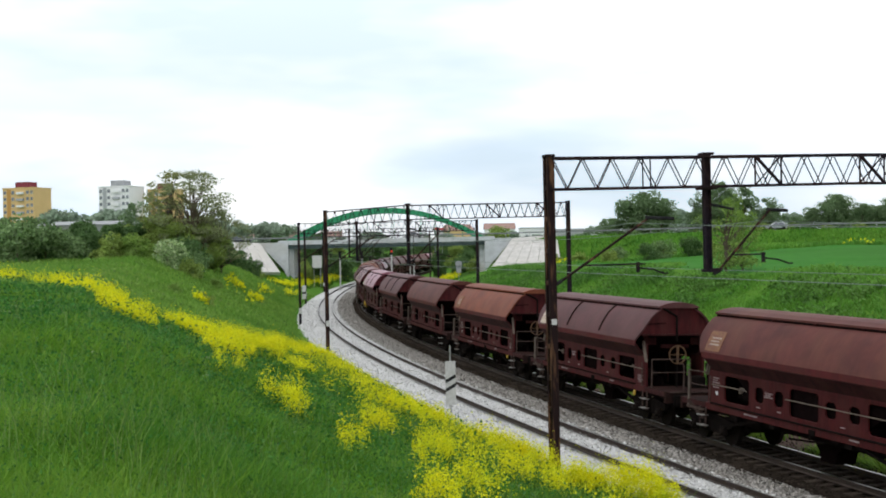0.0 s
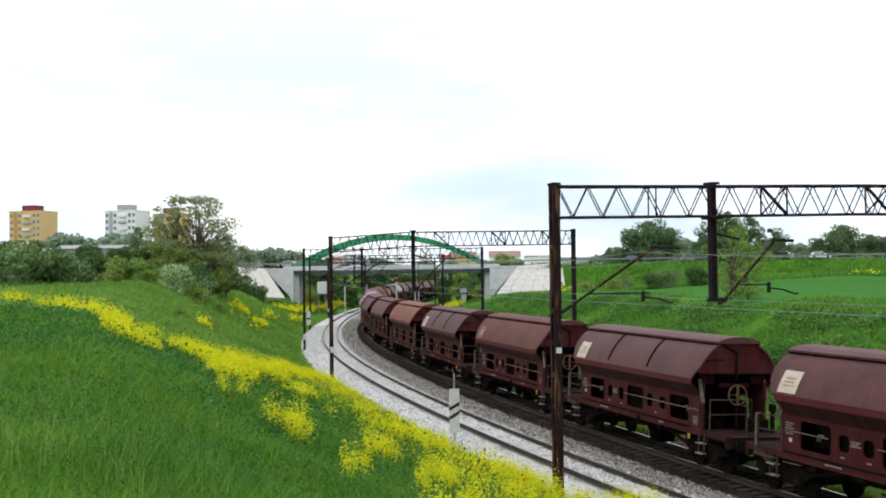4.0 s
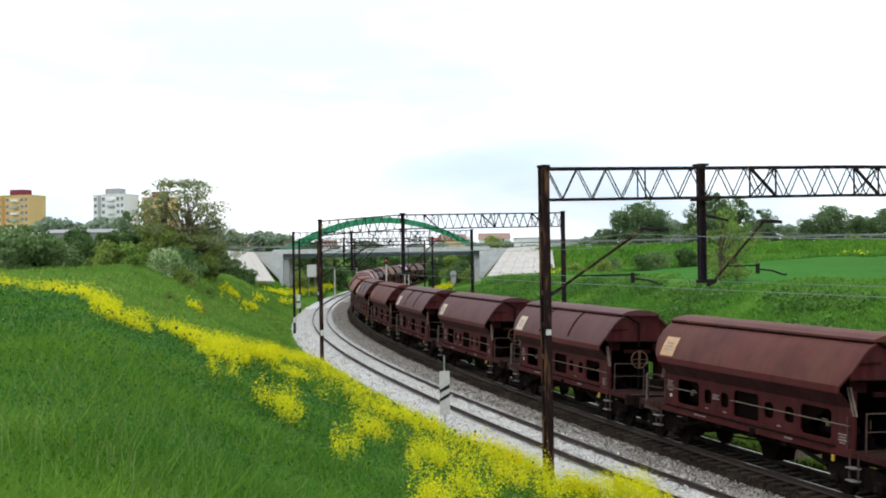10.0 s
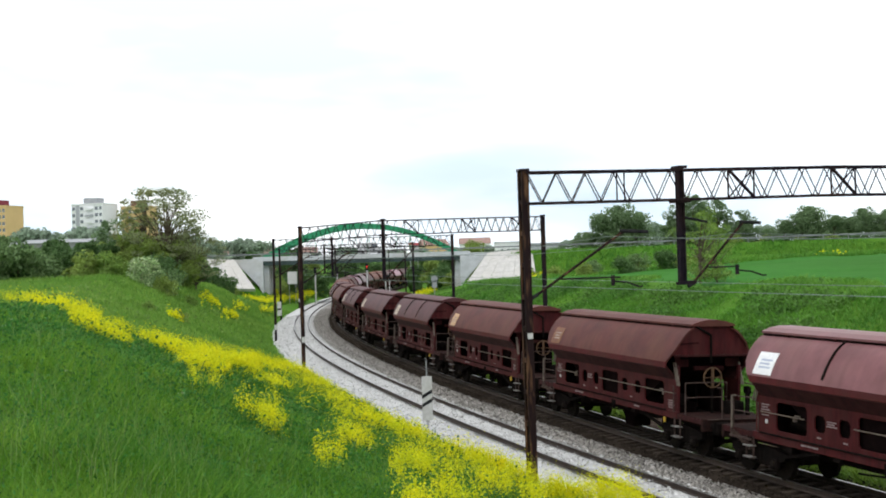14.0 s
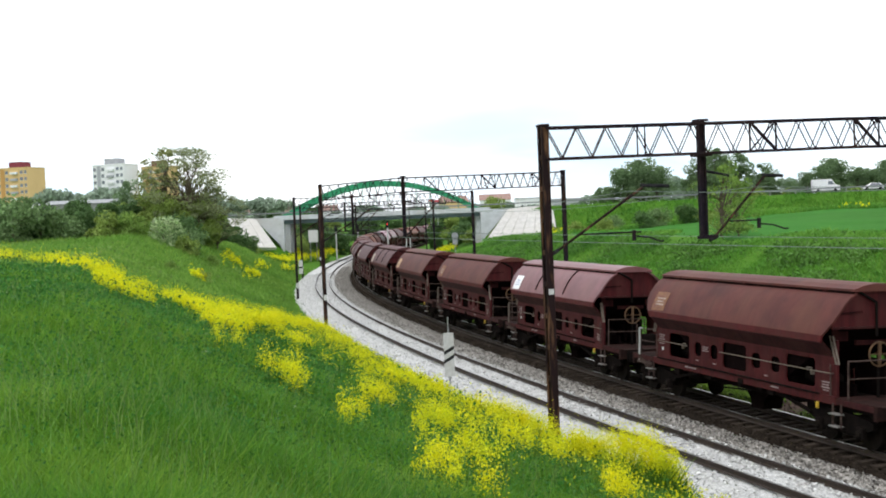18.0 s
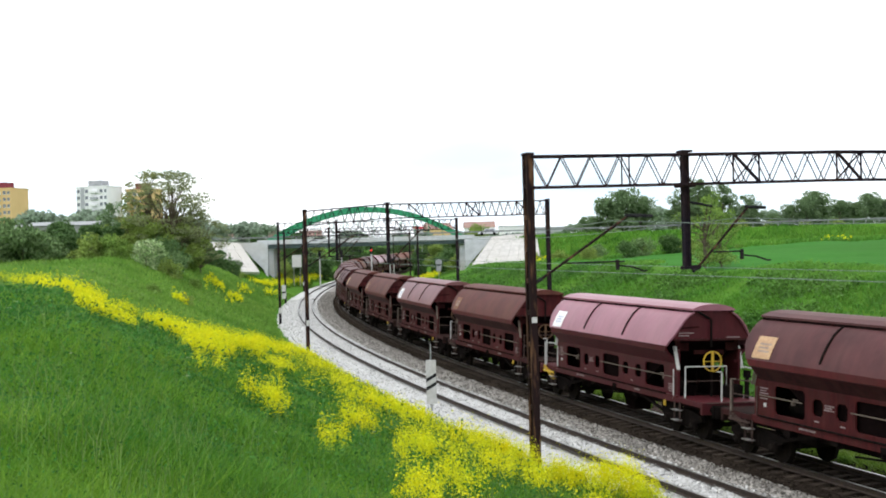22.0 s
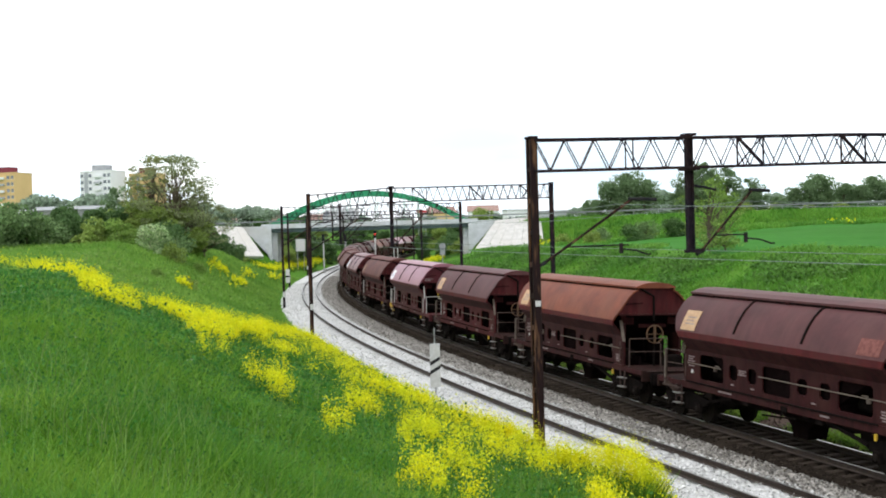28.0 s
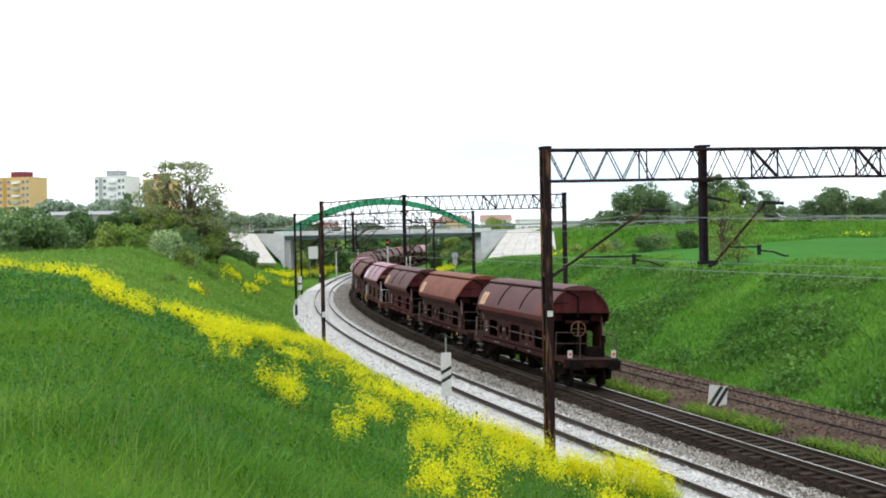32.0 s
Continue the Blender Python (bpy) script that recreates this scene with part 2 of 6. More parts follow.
def to_line(x, y):
    """Length and offset to the right of points of the plan (arrays)."""
    x, y = np.asarray(x, float), np.asarray(y, float)
    s = np.zeros(x.shape)
    off = np.zeros(x.shape)
    px, py, ph = LINE_X[::2], LINE_Y[::2], HEAD[::2]
    for i in range(0, x.size, 4000):
        a, b = x.ravel()[i:i + 4000], y.ravel()[i:i + 4000]
        d = (a[:, None] - px) ** 2 + (b[:, None] - py) ** 2
        j = d.argmin(1)
        ex, ey = a - px[j], b - py[j]
        along_it = -ex * np.sin(ph[j]) + ey * np.cos(ph[j])
        s.ravel()[i:i + 4000] = S_ALL[::2][j] + along_it
        off.ravel()[i:i + 4000] = ex * np.cos(ph[j]) + ey * np.sin(ph[j])
    return s, off


# ---------------- the lie of the land ----------------
BRIDGE_Y = 200.0


def road_y(x):
    return BRIDGE_Y - 0.12 * np.maximum(x - 8, 0) + 0.0 * x


def road_z(x):
    return 7.75 + 0.006 * np.clip(x - 8, 0, 120) - 0.01 * np.clip(-30 - x, 0, 60)


def wavy(x, y, scale, seed=0.0):
    x, y = x / scale + seed, y / scale - seed * 0.7
    return (np.sin(x * 1.3 + 1.7 * np.sin(y * 0.9)) + np.sin(y * 1.7 + 1.3 * np.sin(x * 1.1 + 2.0)) + 0.5 * np.sin(2.7 * x - 1.9 * y)) / 2.5


LEFT_D = np.array([0, 1.2, 4, 9, 13.5, 20, 32, 60, 120, 300, 900])
LEFT_Z = np.array([-0.45, 0.05, 1.0, 2.9, 4.9, 5.6, 5.9, 6.0, 6.4, 9, 16])
RIGHT_D = np.array([0, 1.5, 6, 12, 14, 40, 80, 140, 300, 900])
RIGHT_Z = np.array([-0.5, -0.1, 2.1, 4.2, 4.45, 5.0, 5.7, 6.2, 7.5, 13])


def land(x, y):
    x, y = np.asarray(x, float), np.asarray(y, float)
    s, off = to_line(x, y)
    left = -off - 2.95
    right = off - 12.1
    low_right = 1 - np.interp(s, [85, 150, 200, 300], [0, 0.33, 0.36, 0.2]) * np.clip((62 - off) / 25, 0, 1)
    lower = np.interp(s, [40, 80, 112, 150, 190, 400, 900], [1.0, 1.0, 0.84, 0.62, 0.6, 0.66, 1.0])
    z = np.where(left > 0, (np.interp(left, LEFT_D, LEFT_Z) + 0.45) * lower - 0.45, np.where(right > 0, (np.interp(right, RIGHT_D, RIGHT_Z) + 0.5) * low_right - 0.5, -0.62))
    z = z + 1.5 * np.exp(-((s - 88) / 24) ** 2 - ((off + 14.5) / 5.5) ** 2)
    z = z + 2.1 * np.exp(-((s - 118) / 22) ** 2 - ((off + 11.2) / 4.4) ** 2)
    rough = np.clip(np.maximum(left, right) / 6, 0, 1)
    z = z + rough * (0.10 * wavy(x, y, 2.3) + 0.22 * wavy(x, y, 7.0, 3.0))
    far = np.clip((np.hypot(x, y) - 150) / 300, 0, 1)
    z = z + far * 1.5 * wavy(x, y, 90.0, 5.0)
    # banks that carry the road to the bridge
    d = np.abs(y - road_y(x)) - 4.8
    top = road_z(x) - 0.12
    bank = top - np.maximum(d, 0) / 1.8
    open_ = np.maximum(np.minimum(x + 35.0, 15.0 - x), 0)
    front = np.maximum(np.minimum(x + 40.0, 21.5 - x), 0) * np.clip(d / 3, 0, 1)
    bank = bank - np.maximum(open_, front) * 0.68
    return np.where((bank > z) & (bank > 1.0), bank, z)


# ---------------- structure: ground ----------------
def spread_axis(lo, fine_lo, fine_hi, hi, step, growth=1.18):
    mid = list(np.arange(fine_lo, fine_hi + step / 2, step))
    a, st = [], step
    v = fine_lo
    while v > lo:
        st *= growth
        v -= st
        a.append(v)
    b, st = [], step
    v = mid[-1]
    while v < hi:
        st *= growth
        v += st
        b.append(v)
    return np.array(a[::-1] + mid + b)


gx = spread_axis(-3000, -50, 60, 3000, 0.8)
gy = spread_axis(-400, -12, 215, 4200, 0.9)
GX, GY = np.meshgrid(gx, gy)
GZ = land(GX, GY)
nx, ny = len(gx), len(gy)
idx = np.arange(nx * ny).reshape(ny, nx)
quads = np.stack([idx[:-1, :-1], idx[:-1, 1:], idx[1:, 1:], idx[1:, :-1]], -1).reshape(-1, 4)
me = raw("ground", np.stack([GX, GY, GZ], -1).reshape(-1, 3).tolist(), quads.tolist())
ground = placed("ground", me, [M["earth"], M["field"]], smooth=True)
tagged(ground, "green meadow banks and rolling farmland round the railway cutting", "ground", kind="structure")
cxs = (GX[:-1, :-1] + GX[1:, 1:]) / 2
cys = (GY[:-1, :-1] + GY[1:, 1:]) / 2
_s, _o = to_line(cxs, cys)
is_field = (_o > 25.5) & (cys < road_y(cxs) - 22 - 0.55 * np.maximum(60 - cxs, 0)) & (cys > -200)
me.polygons.foreach_set("material_index", is_field.reshape(-1).astype(np.int32))


def strip(name, rows, s0, s1, step, mat, label, base=0.0, jitter=0.0):
    """A strip swept along the line: rows are (offset, height) pairs, offset may be a function of s."""
    ss = np.arange(s0, s1 + step / 2, step)
    rng = np.random.RandomState(5)
    verts, faces, n = [], [], len(rows)
    for i, s in enumerate(ss):
        for o, z in rows:
            oo = o(s) if callable(o) else o
            p = on_line(s, oo, z + base + (rng.uniform(-jitter, jitter) if jitter else 0))
            verts.append(p)
    for i in range(len(ss) - 1):
        for j in range(n - 1):
            a = i * n + j
            faces.append((a, a + 1, a + n + 1, a + n))
    ob = placed(name, raw(name, verts, faces), mat)
    return tagged(ob, label, "ballast", kind="structure")


mid = lambda s: spacing(s) / 2
bed1 = strip("ballast_first_track", [(-3.6, -0.6), (-3.1, -0.5), (-2.5, -0.26), (-1.3, -0.17), (-0.6, -0.19), (0.6, -0.19), (1.25, -0.19)], -30, 330, 0.6, M["ballast_light"], "bright fresh limestone ballast under the first track", jitter=0.035)
strip("ballast_between", [(1.25, -0.19), (1.6, -0.22), (lambda s: spacing(s) - 2.3, -0.30), (lambda s: spacing(s) - 1.75, -0.33)], -30, 330, 0.6, M["ballast_grey"], "grey ballast shoulder between the two tracks", jitter=0.04)
bed2 = strip("ballast_second_track", [(lambda s: spacing(s) - 1.75, -0.33), (lambda s: spacing(s) - 1.3, -0.22), (lambda s: spacing(s) + 1.3, -0.2), (lambda s: spacing(s) + 2.2, -0.45)], -30, 420, 0.6, M["ballast_dirty"], "dark oil-stained ballast under the second track", jitter=0.03)
strip("old_trackbed", [(lambda s: spacing(s) + 2.2, -0.45), (8.0, -0.42), (9.0, -0.28), (11.3, -0.3), (12.4, -0.45)], -30, 200, 0.6, M["old_bed"], "brown gravel of a lifted track beside the bank", jitter=0.03)

# rails
RAIL = [(-0.036, 0.0), (0.036, 0.0), (0.036, -0.035), (0.010, -0.05), (0.010, -0.135), (0.07, -0.155), (0.07, -0.17), (-0.07, -0.17), (-0.07, -0.155), (-0.010, -0.135), (-0.010, -0.05), (-0.036, -0.035)]


def rail(name, off, s0, s1, step, lift=0.0):
    ss = np.arange(s0, s1, step)
    verts, faces = [], []
    n = len(RAIL)
    for s in ss:
        o = off(s)
        for a, z in RAIL:
            verts.append(on_line(s, o + a, z + lift))
    for i in range(len(ss) - 1):
        for j in range(n):
            a, b = i * n + j, i * n + (j + 1) % n
            faces.append((a, b, b + n, a + n))
    me = raw(name, verts, faces)
    ob = placed(name, me, [M["rail_side"], M["rail_top"]])
    mi = np.zeros(len(me.polygons), np.int32)
    mi[0::n] = 1
    me.polygons.foreach_set("material_index", mi)
    return tagged(ob, "long steel rail with a polished head and rusty sides", "rail", "rails", "structure")


for o in (-0.75, 0.75):
    rail("rail", lambda s, o=o: o, -30, 330, 1.5, 0.06 if o < 0 else 0)
    rail("rail", lambda s, o=o: spacing(s) + o, -30, 420, 1.5, 0.06 if o < 0 else 0)

# ---------------- overhead line gantries ----------------


def gantry(s, top, tag, left=-2.75, right=13.9, rusty=False, drops=None, drop_to=5.3, far=False, rise=0.0, rise_shape=0.86, mark=(0.9, 0.22, 0.5), n=29):
    """A portal of two masts and a lattice beam across the tracks. Local x runs across the line."""
    p = on_line(s, 0, 0)
    g = thing("catenary_gantry", tag, "gantry", pose(p.x, p.y, 0, 0, 0, math.degrees(heading(s))), "portal gantries of the overhead line")
    hb = 0.93 if not far else 0.9
    z1, z0 = top - 0.06, top - 0.06 - hb
    for x in (left, right):
        bm = bmesh.new()
        ground_z = -0.9
        w = 0.34
        for sy in (-1, 1):
            box(bm, x, sy * w / 2, (top + ground_z) / 2, 0.22, 0.035, top - ground_z)
            for sx in (-1, 1):
                box(bm, x + sx * 0.1, sy * (w / 2 - 0.05), (top + ground_z) / 2, 0.02, 0.10, top - ground_z)
        z = -0.2
        while z < top - 0.5:
            box(bm, x - 0.0, 0, z, 0.23, w, 0.14)
            z += 0.95
        mast = part("mast", bm, M["mast_rust"] if (rusty and x == left) else M["gantry"], g, "riveted steel mast streaked with rust" if rusty and x == left else "")
        bm = boxes([(x, 0, top + 0.02, 0.28, 0.42, 0.08)], 0.02)
        part("mast_cap", bm, M["gantry"], g)
        if x == left:
            part("white_band", boxes([(x, -w / 2 - 0.024, mark[0], mark[1], 0.012, mark[2])]), M["white_paint"], g, "white painted marker on the mast")
    # chords
    hw = 0.30
    for nm, z in (("top_chord", z1), ("bottom_chord", z0)):
        for sy in (-1, 1):
            bm = tube_bm([(x, sy * hw, z) for x in (left, 2.5, 8.0, right)], 0.065)
            part(nm, bm, M["gantry"], g)
    bm = bmesh.new()
    for sy in (-1, 1):
        for i in range(n):
            xa = left + (right - left) * (i + (0.0 if sy < 0 else 0.22)) / n
            xb = min(left + (right - left) * (i + 1 + (0.0 if sy < 0 else 0.22)) / n, right)
            xm = (xa + xb) / 2
            bar(bm, (xa, sy * hw, z1), (xm, sy * hw, z0), 0.028)
            bar(bm, (xm, sy * hw, z0), (xb, sy * hw, z1), 0.028)
    for i in range(n + 1):
        x = left + (right - left) * i / n
        bar(bm, (x, -hw, z1), (x, hw, z1), 0.03)
        bar(bm, (x, -hw, z0), (x, hw, z0), 0.03)
    part("lattice", bm, M["gantry"], g)
    for x in (4.15, 8.05, 11.6):
        bm = bmesh.new()
        for sy in (-1,):
            bar(bm, (x, sy * hw, z1), (x, sy * hw, z0), 0.045)
            bar(bm, (x + 0.95, sy * hw, z1), (x + 0.95, sy * hw, z0), 0.045)
            bar(bm, (x, sy * hw, z1), (x + 0.95, sy * hw, z0), 0.08)
            bar(bm, (x + 0.95, sy * hw, z1), (x, sy * hw, z0), 0.04)
        part("splice_frame", bm, M["gantry"], g)
    bm = bmesh.new()
    for x in (0.22, 0.48):
        bar(bm, (x, -hw, z1), (x, -hw, z0), 0.035)
    part("splice_frame", bm, M["gantry"], g)
    # drop posts between the tracks
    for x in (drops or ()):
        bm = bmesh.new()
        for sx in (-1, 1):
            box(bm, x + sx * 0.09, 0, (top + drop_to) / 2, 0.05, 0.18, top - drop_to)
        box(bm, x, 0, (top + drop_to) / 2, 0.17, 0.04, top - drop_to)
        box(bm, x, 0, drop_to, 0.34, 0.24, 0.1)
        box(bm, x, 0, top + 0.04, 0.36, 0.4, 0.07)
        box(bm, x, 0, z0 - 0.05, 0.5, 0.5, 0.1)
        part("drop_post", bm, M["gantry"], g)
        part("post_foot", boxes([(x + 0.22, 0, drop_to + 0.02, 0.5, 0.12, 0.1)]), M["gantry"], g)
        part("stub_insulator", bars([((x + 0.1, 0, z0 - 0.55), (x + 0.95, 0, z0 - 0.72))], 0.08, 8), M["black_paint"], g)
    # the beam rises from the first mast, and the other mast is taller
    for o in g.children:
        for v in o.data.vertices:
            k = min(max((v.co.z - 6.0) / 1.8, 0), 1)
            v.co.z += k * rise * float(np.interp(v.co.x, [left, 2.5, 8, right], [0, rise_shape, 0.93, 1]))
    return g


def bracket(s, x, z, head, insul, arm0, arm1, drop, steady):
    """A hinged bracket that holds the wires over a track: a slanting tube, a level arm and insulators. Local x runs across."""
    p = on_line(s, 0, 0)
    g = thing("cantilever_bracket", "rusty steel cantilever tube with dark insulators holding the wires", "bracket", pose(p.x, p.y, 0, 0, 0, math.degrees(heading(s))), "cantilever brackets")
    part("slanting_tube", bars([((x, 0, z), (x + head, 0, z + 1.93))], 0.085, 8), M["mast_rust"], g, "rusty slanting tube")
    part("head_insulator", bars([((x + head - 0.08, 0, z + 1.96), (x + insul, 0, z + 1.92))], 0.11, 8), M["black_paint"], g)
    part("registration_arm", bars([((x + arm0, 0, z + 0.54), (x + arm1, 0, z + 0.54))], 0.05, 6), M["gantry"], g)
    part("drop_bracket", bars([((x + drop, 0, z + 0.60), (x + drop, 0, z + 0.28))], 0.09), M["gantry"], g)
    part("steady_arm", tube_bm([(x + drop, 0, z + 0.42), (x + (drop + steady) / 2, 0, z + 0.36), (x + steady - 0.12, 0, z + 0.22), (x + steady, 0, z + 0.23)], 0.05), M["gantry"], g)
    part("foot_insulator", bars([((x - 0.12, 0, z - 0.04), (x + 0.16, 0, z + 0.1))], 0.12, 8), M["black_paint"], g)
    return g


def tube_bm(pts, w):
    bm = bmesh.new()
    me = tube(pts, w)
    bm.from_mesh(me)
    bpy.data.meshes.remove(me)
    return bm


GANTRIES = [(11.0, 9.28), (53.0, 9.05), (84.0, 8.95), (122.0, 8.9), (158.0, 8.9)]
gantry(11.0, 9.28, "tall dark steel portal with a rusty mast beside the gravel", rusty=True, drops=(2.58,), drop_to=5.72, mark=(4.33, 0.17, 0.17), rise=0.15, rise_shape=0.4, n=17)
gantry(53.0, 9.05, "dark steel lattice portal over both tracks", rusty=True, drops=(2.75,), drop_to=5.4, mark=(1.72, 0.20, 0.36), rise=0.42)
gantry(84.0, 8.95, "distant dark lattice portal over the tracks", drops=(2.6,), drop_to=5.4)
gantry(122.0, 8.9, "small distant lattice portal before the bridge", drops=(2.8,), drop_to=5.4, far=True)
gantry(158.0, 8.9, "far lattice portal close to the bridge", drops=(3.0,), drop_to=5.4, far=True)
for s, t in GANTRIES:
    bracket(s, -2.55, 5.45, 3.08, 3.95, 0.8, 2.95, 2.7, 3.72)
    bracket(s, 2.87 + 0.0025 * s, 5.65, 1.93, 2.6, 0.62, 1.75, 1.68, 2.75)

# ---------------- wires ----------------


def wire(name, pts, w, mat, label):
    ob = placed(name, tube(pts, w), mat)
    return tagged(ob, label, "wire", "overhead wires")


M["wire"] = material("weathered_copper", (0.20, 0.25, 0.22), 0.6, 0, (0.15, 0.19, 0.17), 3)
SUPPORTS = [-30.0] + [s for s, _ in GANTRIES] + [200.0]
for o in (lambda s: 0.0, lambda s: float(spacing(s))):
    pts, top = [], []
    for a, b in zip(SUPPORTS[:-1], SUPPORTS[1:]):
        for i in range(8):
            u = i / 8
            s = a + (b - a) * u
            pts.append(on_line(s, o(s), 5.65))
            top.append(on_line(s, o(s), 7.25 - 0.45 * 4 * u * (1 - u)))
    wire("contact_wire", pts, 0.017, M["wire"], "thin grooved contact wire over the track")
    wire("messenger_wire", top, 0.017, M["wire"], "sagging messenger wire over the track")

# ---------------- the road bridge ----------------
bridge = thing("road_bridge", "concrete road bridge with a green steel arch over the tracks", "bridge", pose(0, BRIDGE_Y, 0))
BX0, BX1 = -27.0, 6.6
part("deck", boxes([((BX0 + BX1) / 2, 0, 7.35, BX1 - BX0, 9.6, 0.5)]), M["concrete"], bridge)
for sy in (-1, 1):
    part("edge_girder", boxes([((BX0 + BX1) / 2, sy * 4.7, 6.85, BX1 - BX0 + 1.6, 0.25, 0.75)]), M["deck_dark"], bridge, "dark steel edge girder")
    part("parapet", boxes([((BX0 + BX1) / 2, sy * 4.95, 7.55, BX1 - BX0 + 3, 0.25, 0.75)]), M["concrete"], bridge, "pale concrete parapet band")
for sy in (-1, 1):
    n = 28
    ax0, ax1 = -27.2, 6.4
    pts = [(ax0 + (ax1 - ax0) * i / n, 7.4 + 5.35 * 4 * (i / n) * (1 - i / n)) for i in range(n + 1)]
    vs, fs = [], []
    for i, (px_, pz_) in enumerate(pts):
        a, b = pts[max(i - 1, 0)], pts[min(i + 1, n)]
        d = Vector((b[0] - a[0], b[1] - a[1])).normalized() * 0.37
        for ox, oz, oy in ((d.y, -d.x, -0.3), (d.y, -d.x, 0.3), (-d.y, d.x, 0.3), (-d.y, d.x, -0.3)):
            vs.append((px_ + ox, sy * 4.3 + oy, pz_ + oz))
    for i in range(n):
        for j in range(4):
            a, b = 4 * i + j, 4 * i + (j + 1) % 4
            fs.append((a, b, b + 4, a + 4))
    placed("arch", raw("arch", vs, fs), M["arch"], bridge, "green painted steel arch rib")
    for i in range(3, n - 2, 2):
        part("hanger", bars([((pts[i][0], sy * 4.3, 7.5), (pts[i][0], sy * 4.3, pts[i][1]))], 0.09, 6), M["arch"], bridge)
for x in (BX0 + 0.6, BX1 - 0.6):
    for y in (-3.6, 0, 3.6):
        part("pier", boxes([(x, y, 2.9, 0.9, 0.9, 7.6)], 0.04), M["concrete"], bridge)
    part("pier_cap", boxes([(x, 0, 6.75, 1.2, 9.2, 0.5)]), M["concrete"], bridge)

# ---------------- the hopper wagons ----------------
M["dark_iron"] = material("grimy_underframe", (0.008, 0.007, 0.0065), 0.95, 0, (0.013, 0.010, 0.009), 5, spec=0.0)
# near-black base colour stands in for deep shade in the wagon's hollows
M["inside"] = material("shade_black_inside", (0.006, 0.004, 0.004), 0.9, 0, (0.010, 0.006, 0.006), 4, spec=0.0)
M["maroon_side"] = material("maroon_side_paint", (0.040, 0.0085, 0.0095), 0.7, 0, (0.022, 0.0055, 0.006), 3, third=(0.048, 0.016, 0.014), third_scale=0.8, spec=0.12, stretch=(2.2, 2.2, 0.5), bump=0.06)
# the clean wagon's paint, darkened here for the dimmer light on its sides
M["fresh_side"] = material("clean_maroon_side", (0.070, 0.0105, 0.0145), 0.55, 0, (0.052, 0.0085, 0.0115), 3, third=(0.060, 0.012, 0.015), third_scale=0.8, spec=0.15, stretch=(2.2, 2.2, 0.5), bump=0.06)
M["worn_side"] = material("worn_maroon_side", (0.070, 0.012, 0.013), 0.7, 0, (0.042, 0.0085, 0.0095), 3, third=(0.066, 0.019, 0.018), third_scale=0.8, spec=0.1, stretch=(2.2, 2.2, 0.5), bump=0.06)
M["deep_maroon"] = material("deep_maroon_paint", (0.030, 0.009, 0.0095), 0.75, 0, (0.016, 0.007, 0.007), 3, third=(0.040, 0.013, 0.012), third_scale=0.8, spec=0.0, stretch=(2.2, 2.2, 0.5), bump=0.06)
M["wheel_steel"] = material("wheel_steel", (0.016, 0.012, 0.010), 0.9, 0, (0.010, 0.008, 0.007), 6, spec=0.05)
M["grey_rail"] = material("grey_handrail", (0.085, 0.058, 0.05), 0.7, 0, (0.045, 0.028, 0.025), 6, spec=0.1)
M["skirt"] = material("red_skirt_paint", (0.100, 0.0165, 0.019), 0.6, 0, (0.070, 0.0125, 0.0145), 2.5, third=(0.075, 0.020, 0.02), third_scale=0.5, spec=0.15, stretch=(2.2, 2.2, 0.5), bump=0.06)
M["pole_grey"] = material("pale_worn_pole_paint", (0.17, 0.14, 0.115), 0.7, 0, (0.13, 0.10, 0.085), 7, spec=0.1)
M["tread_grey"] = material("pale_step_metal", (0.24, 0.23, 0.22), 0.6, 0, (0.11, 0.10, 0.09), 9)
M["deck"] = material("grimy_deck_plate", (0.020, 0.011, 0.010), 0.85, 0, (0.034, 0.016, 0.014), 4, third=(0.014, 0.010, 0.009), third_scale=1.2)
M["wheel_tan"] = material("rusty_tan_paint", (0.14, 0.08, 0.045), 0.7, 0, (0.09, 0.055, 0.035), 7, spec=0.1)
M["marking"] = material("faded_white_marking", (0.30, 0.24, 0.24), 0.7, 0, (0.16, 0.10, 0.10), 12)
M["yellow"] = material("yellow_paint", (0.62, 0.40, 0.02), 0.5, 0, (0.45, 0.28, 0.03), 6)
M["red_lamp"] = material("red_lens", (0.5, 0.02, 0.02), 0.3)


def roof_paint(name, a, b, c, rough):
    m = material(name, a, rough, 0, b, 1.6, 6, third=c, third_scale=0.55, bump=0.08, bump_scale=7)
    n, l = m.node_tree.nodes, m.node_tree.links
    # streaks that run down the sheet
    bsdf = n["Principled BSDF"]
    bsdf.inputs["Specular IOR Level"].default_value = 0.4 if name == "fresh_roof_sky_sheen" else 0.16
    src = bsdf.inputs["Base Color"].links[0].from_socket
    t = n.new("ShaderNodeTexNoise")
    mp = n.new("ShaderNodeMapping")
    mp.inputs["Scale"].default_value = (2.2, 0.35, 0.25)
    tc = n.new("ShaderNodeTexCoord")
    l.new(tc.outputs["Object"], mp.inputs["Vector"])
    l.new(mp.outputs["Vector"], t.inputs["Vector"])
    t.inputs["Scale"].default_value = 1.6
    t.inputs["Detail"].default_value = 7
    r = n.new("ShaderNodeMapRange")
    r.inputs["From Min"].default_value, r.inputs["From Max"].default_value = 0.3, 0.75
    r.inputs["To Min"].default_value, r.inputs["To Max"].default_value = 1.10, 0.86
    l.new(t.outputs["Fac"], r.inputs["Value"])
    h = n.new("ShaderNodeHueSaturation")
    l.new(r.outputs[0], h.inputs["Value"])
    l.new(src, h.inputs["Color"])
    l.new(h.outputs[0], bsdf.inputs["Base Color"])
    return m


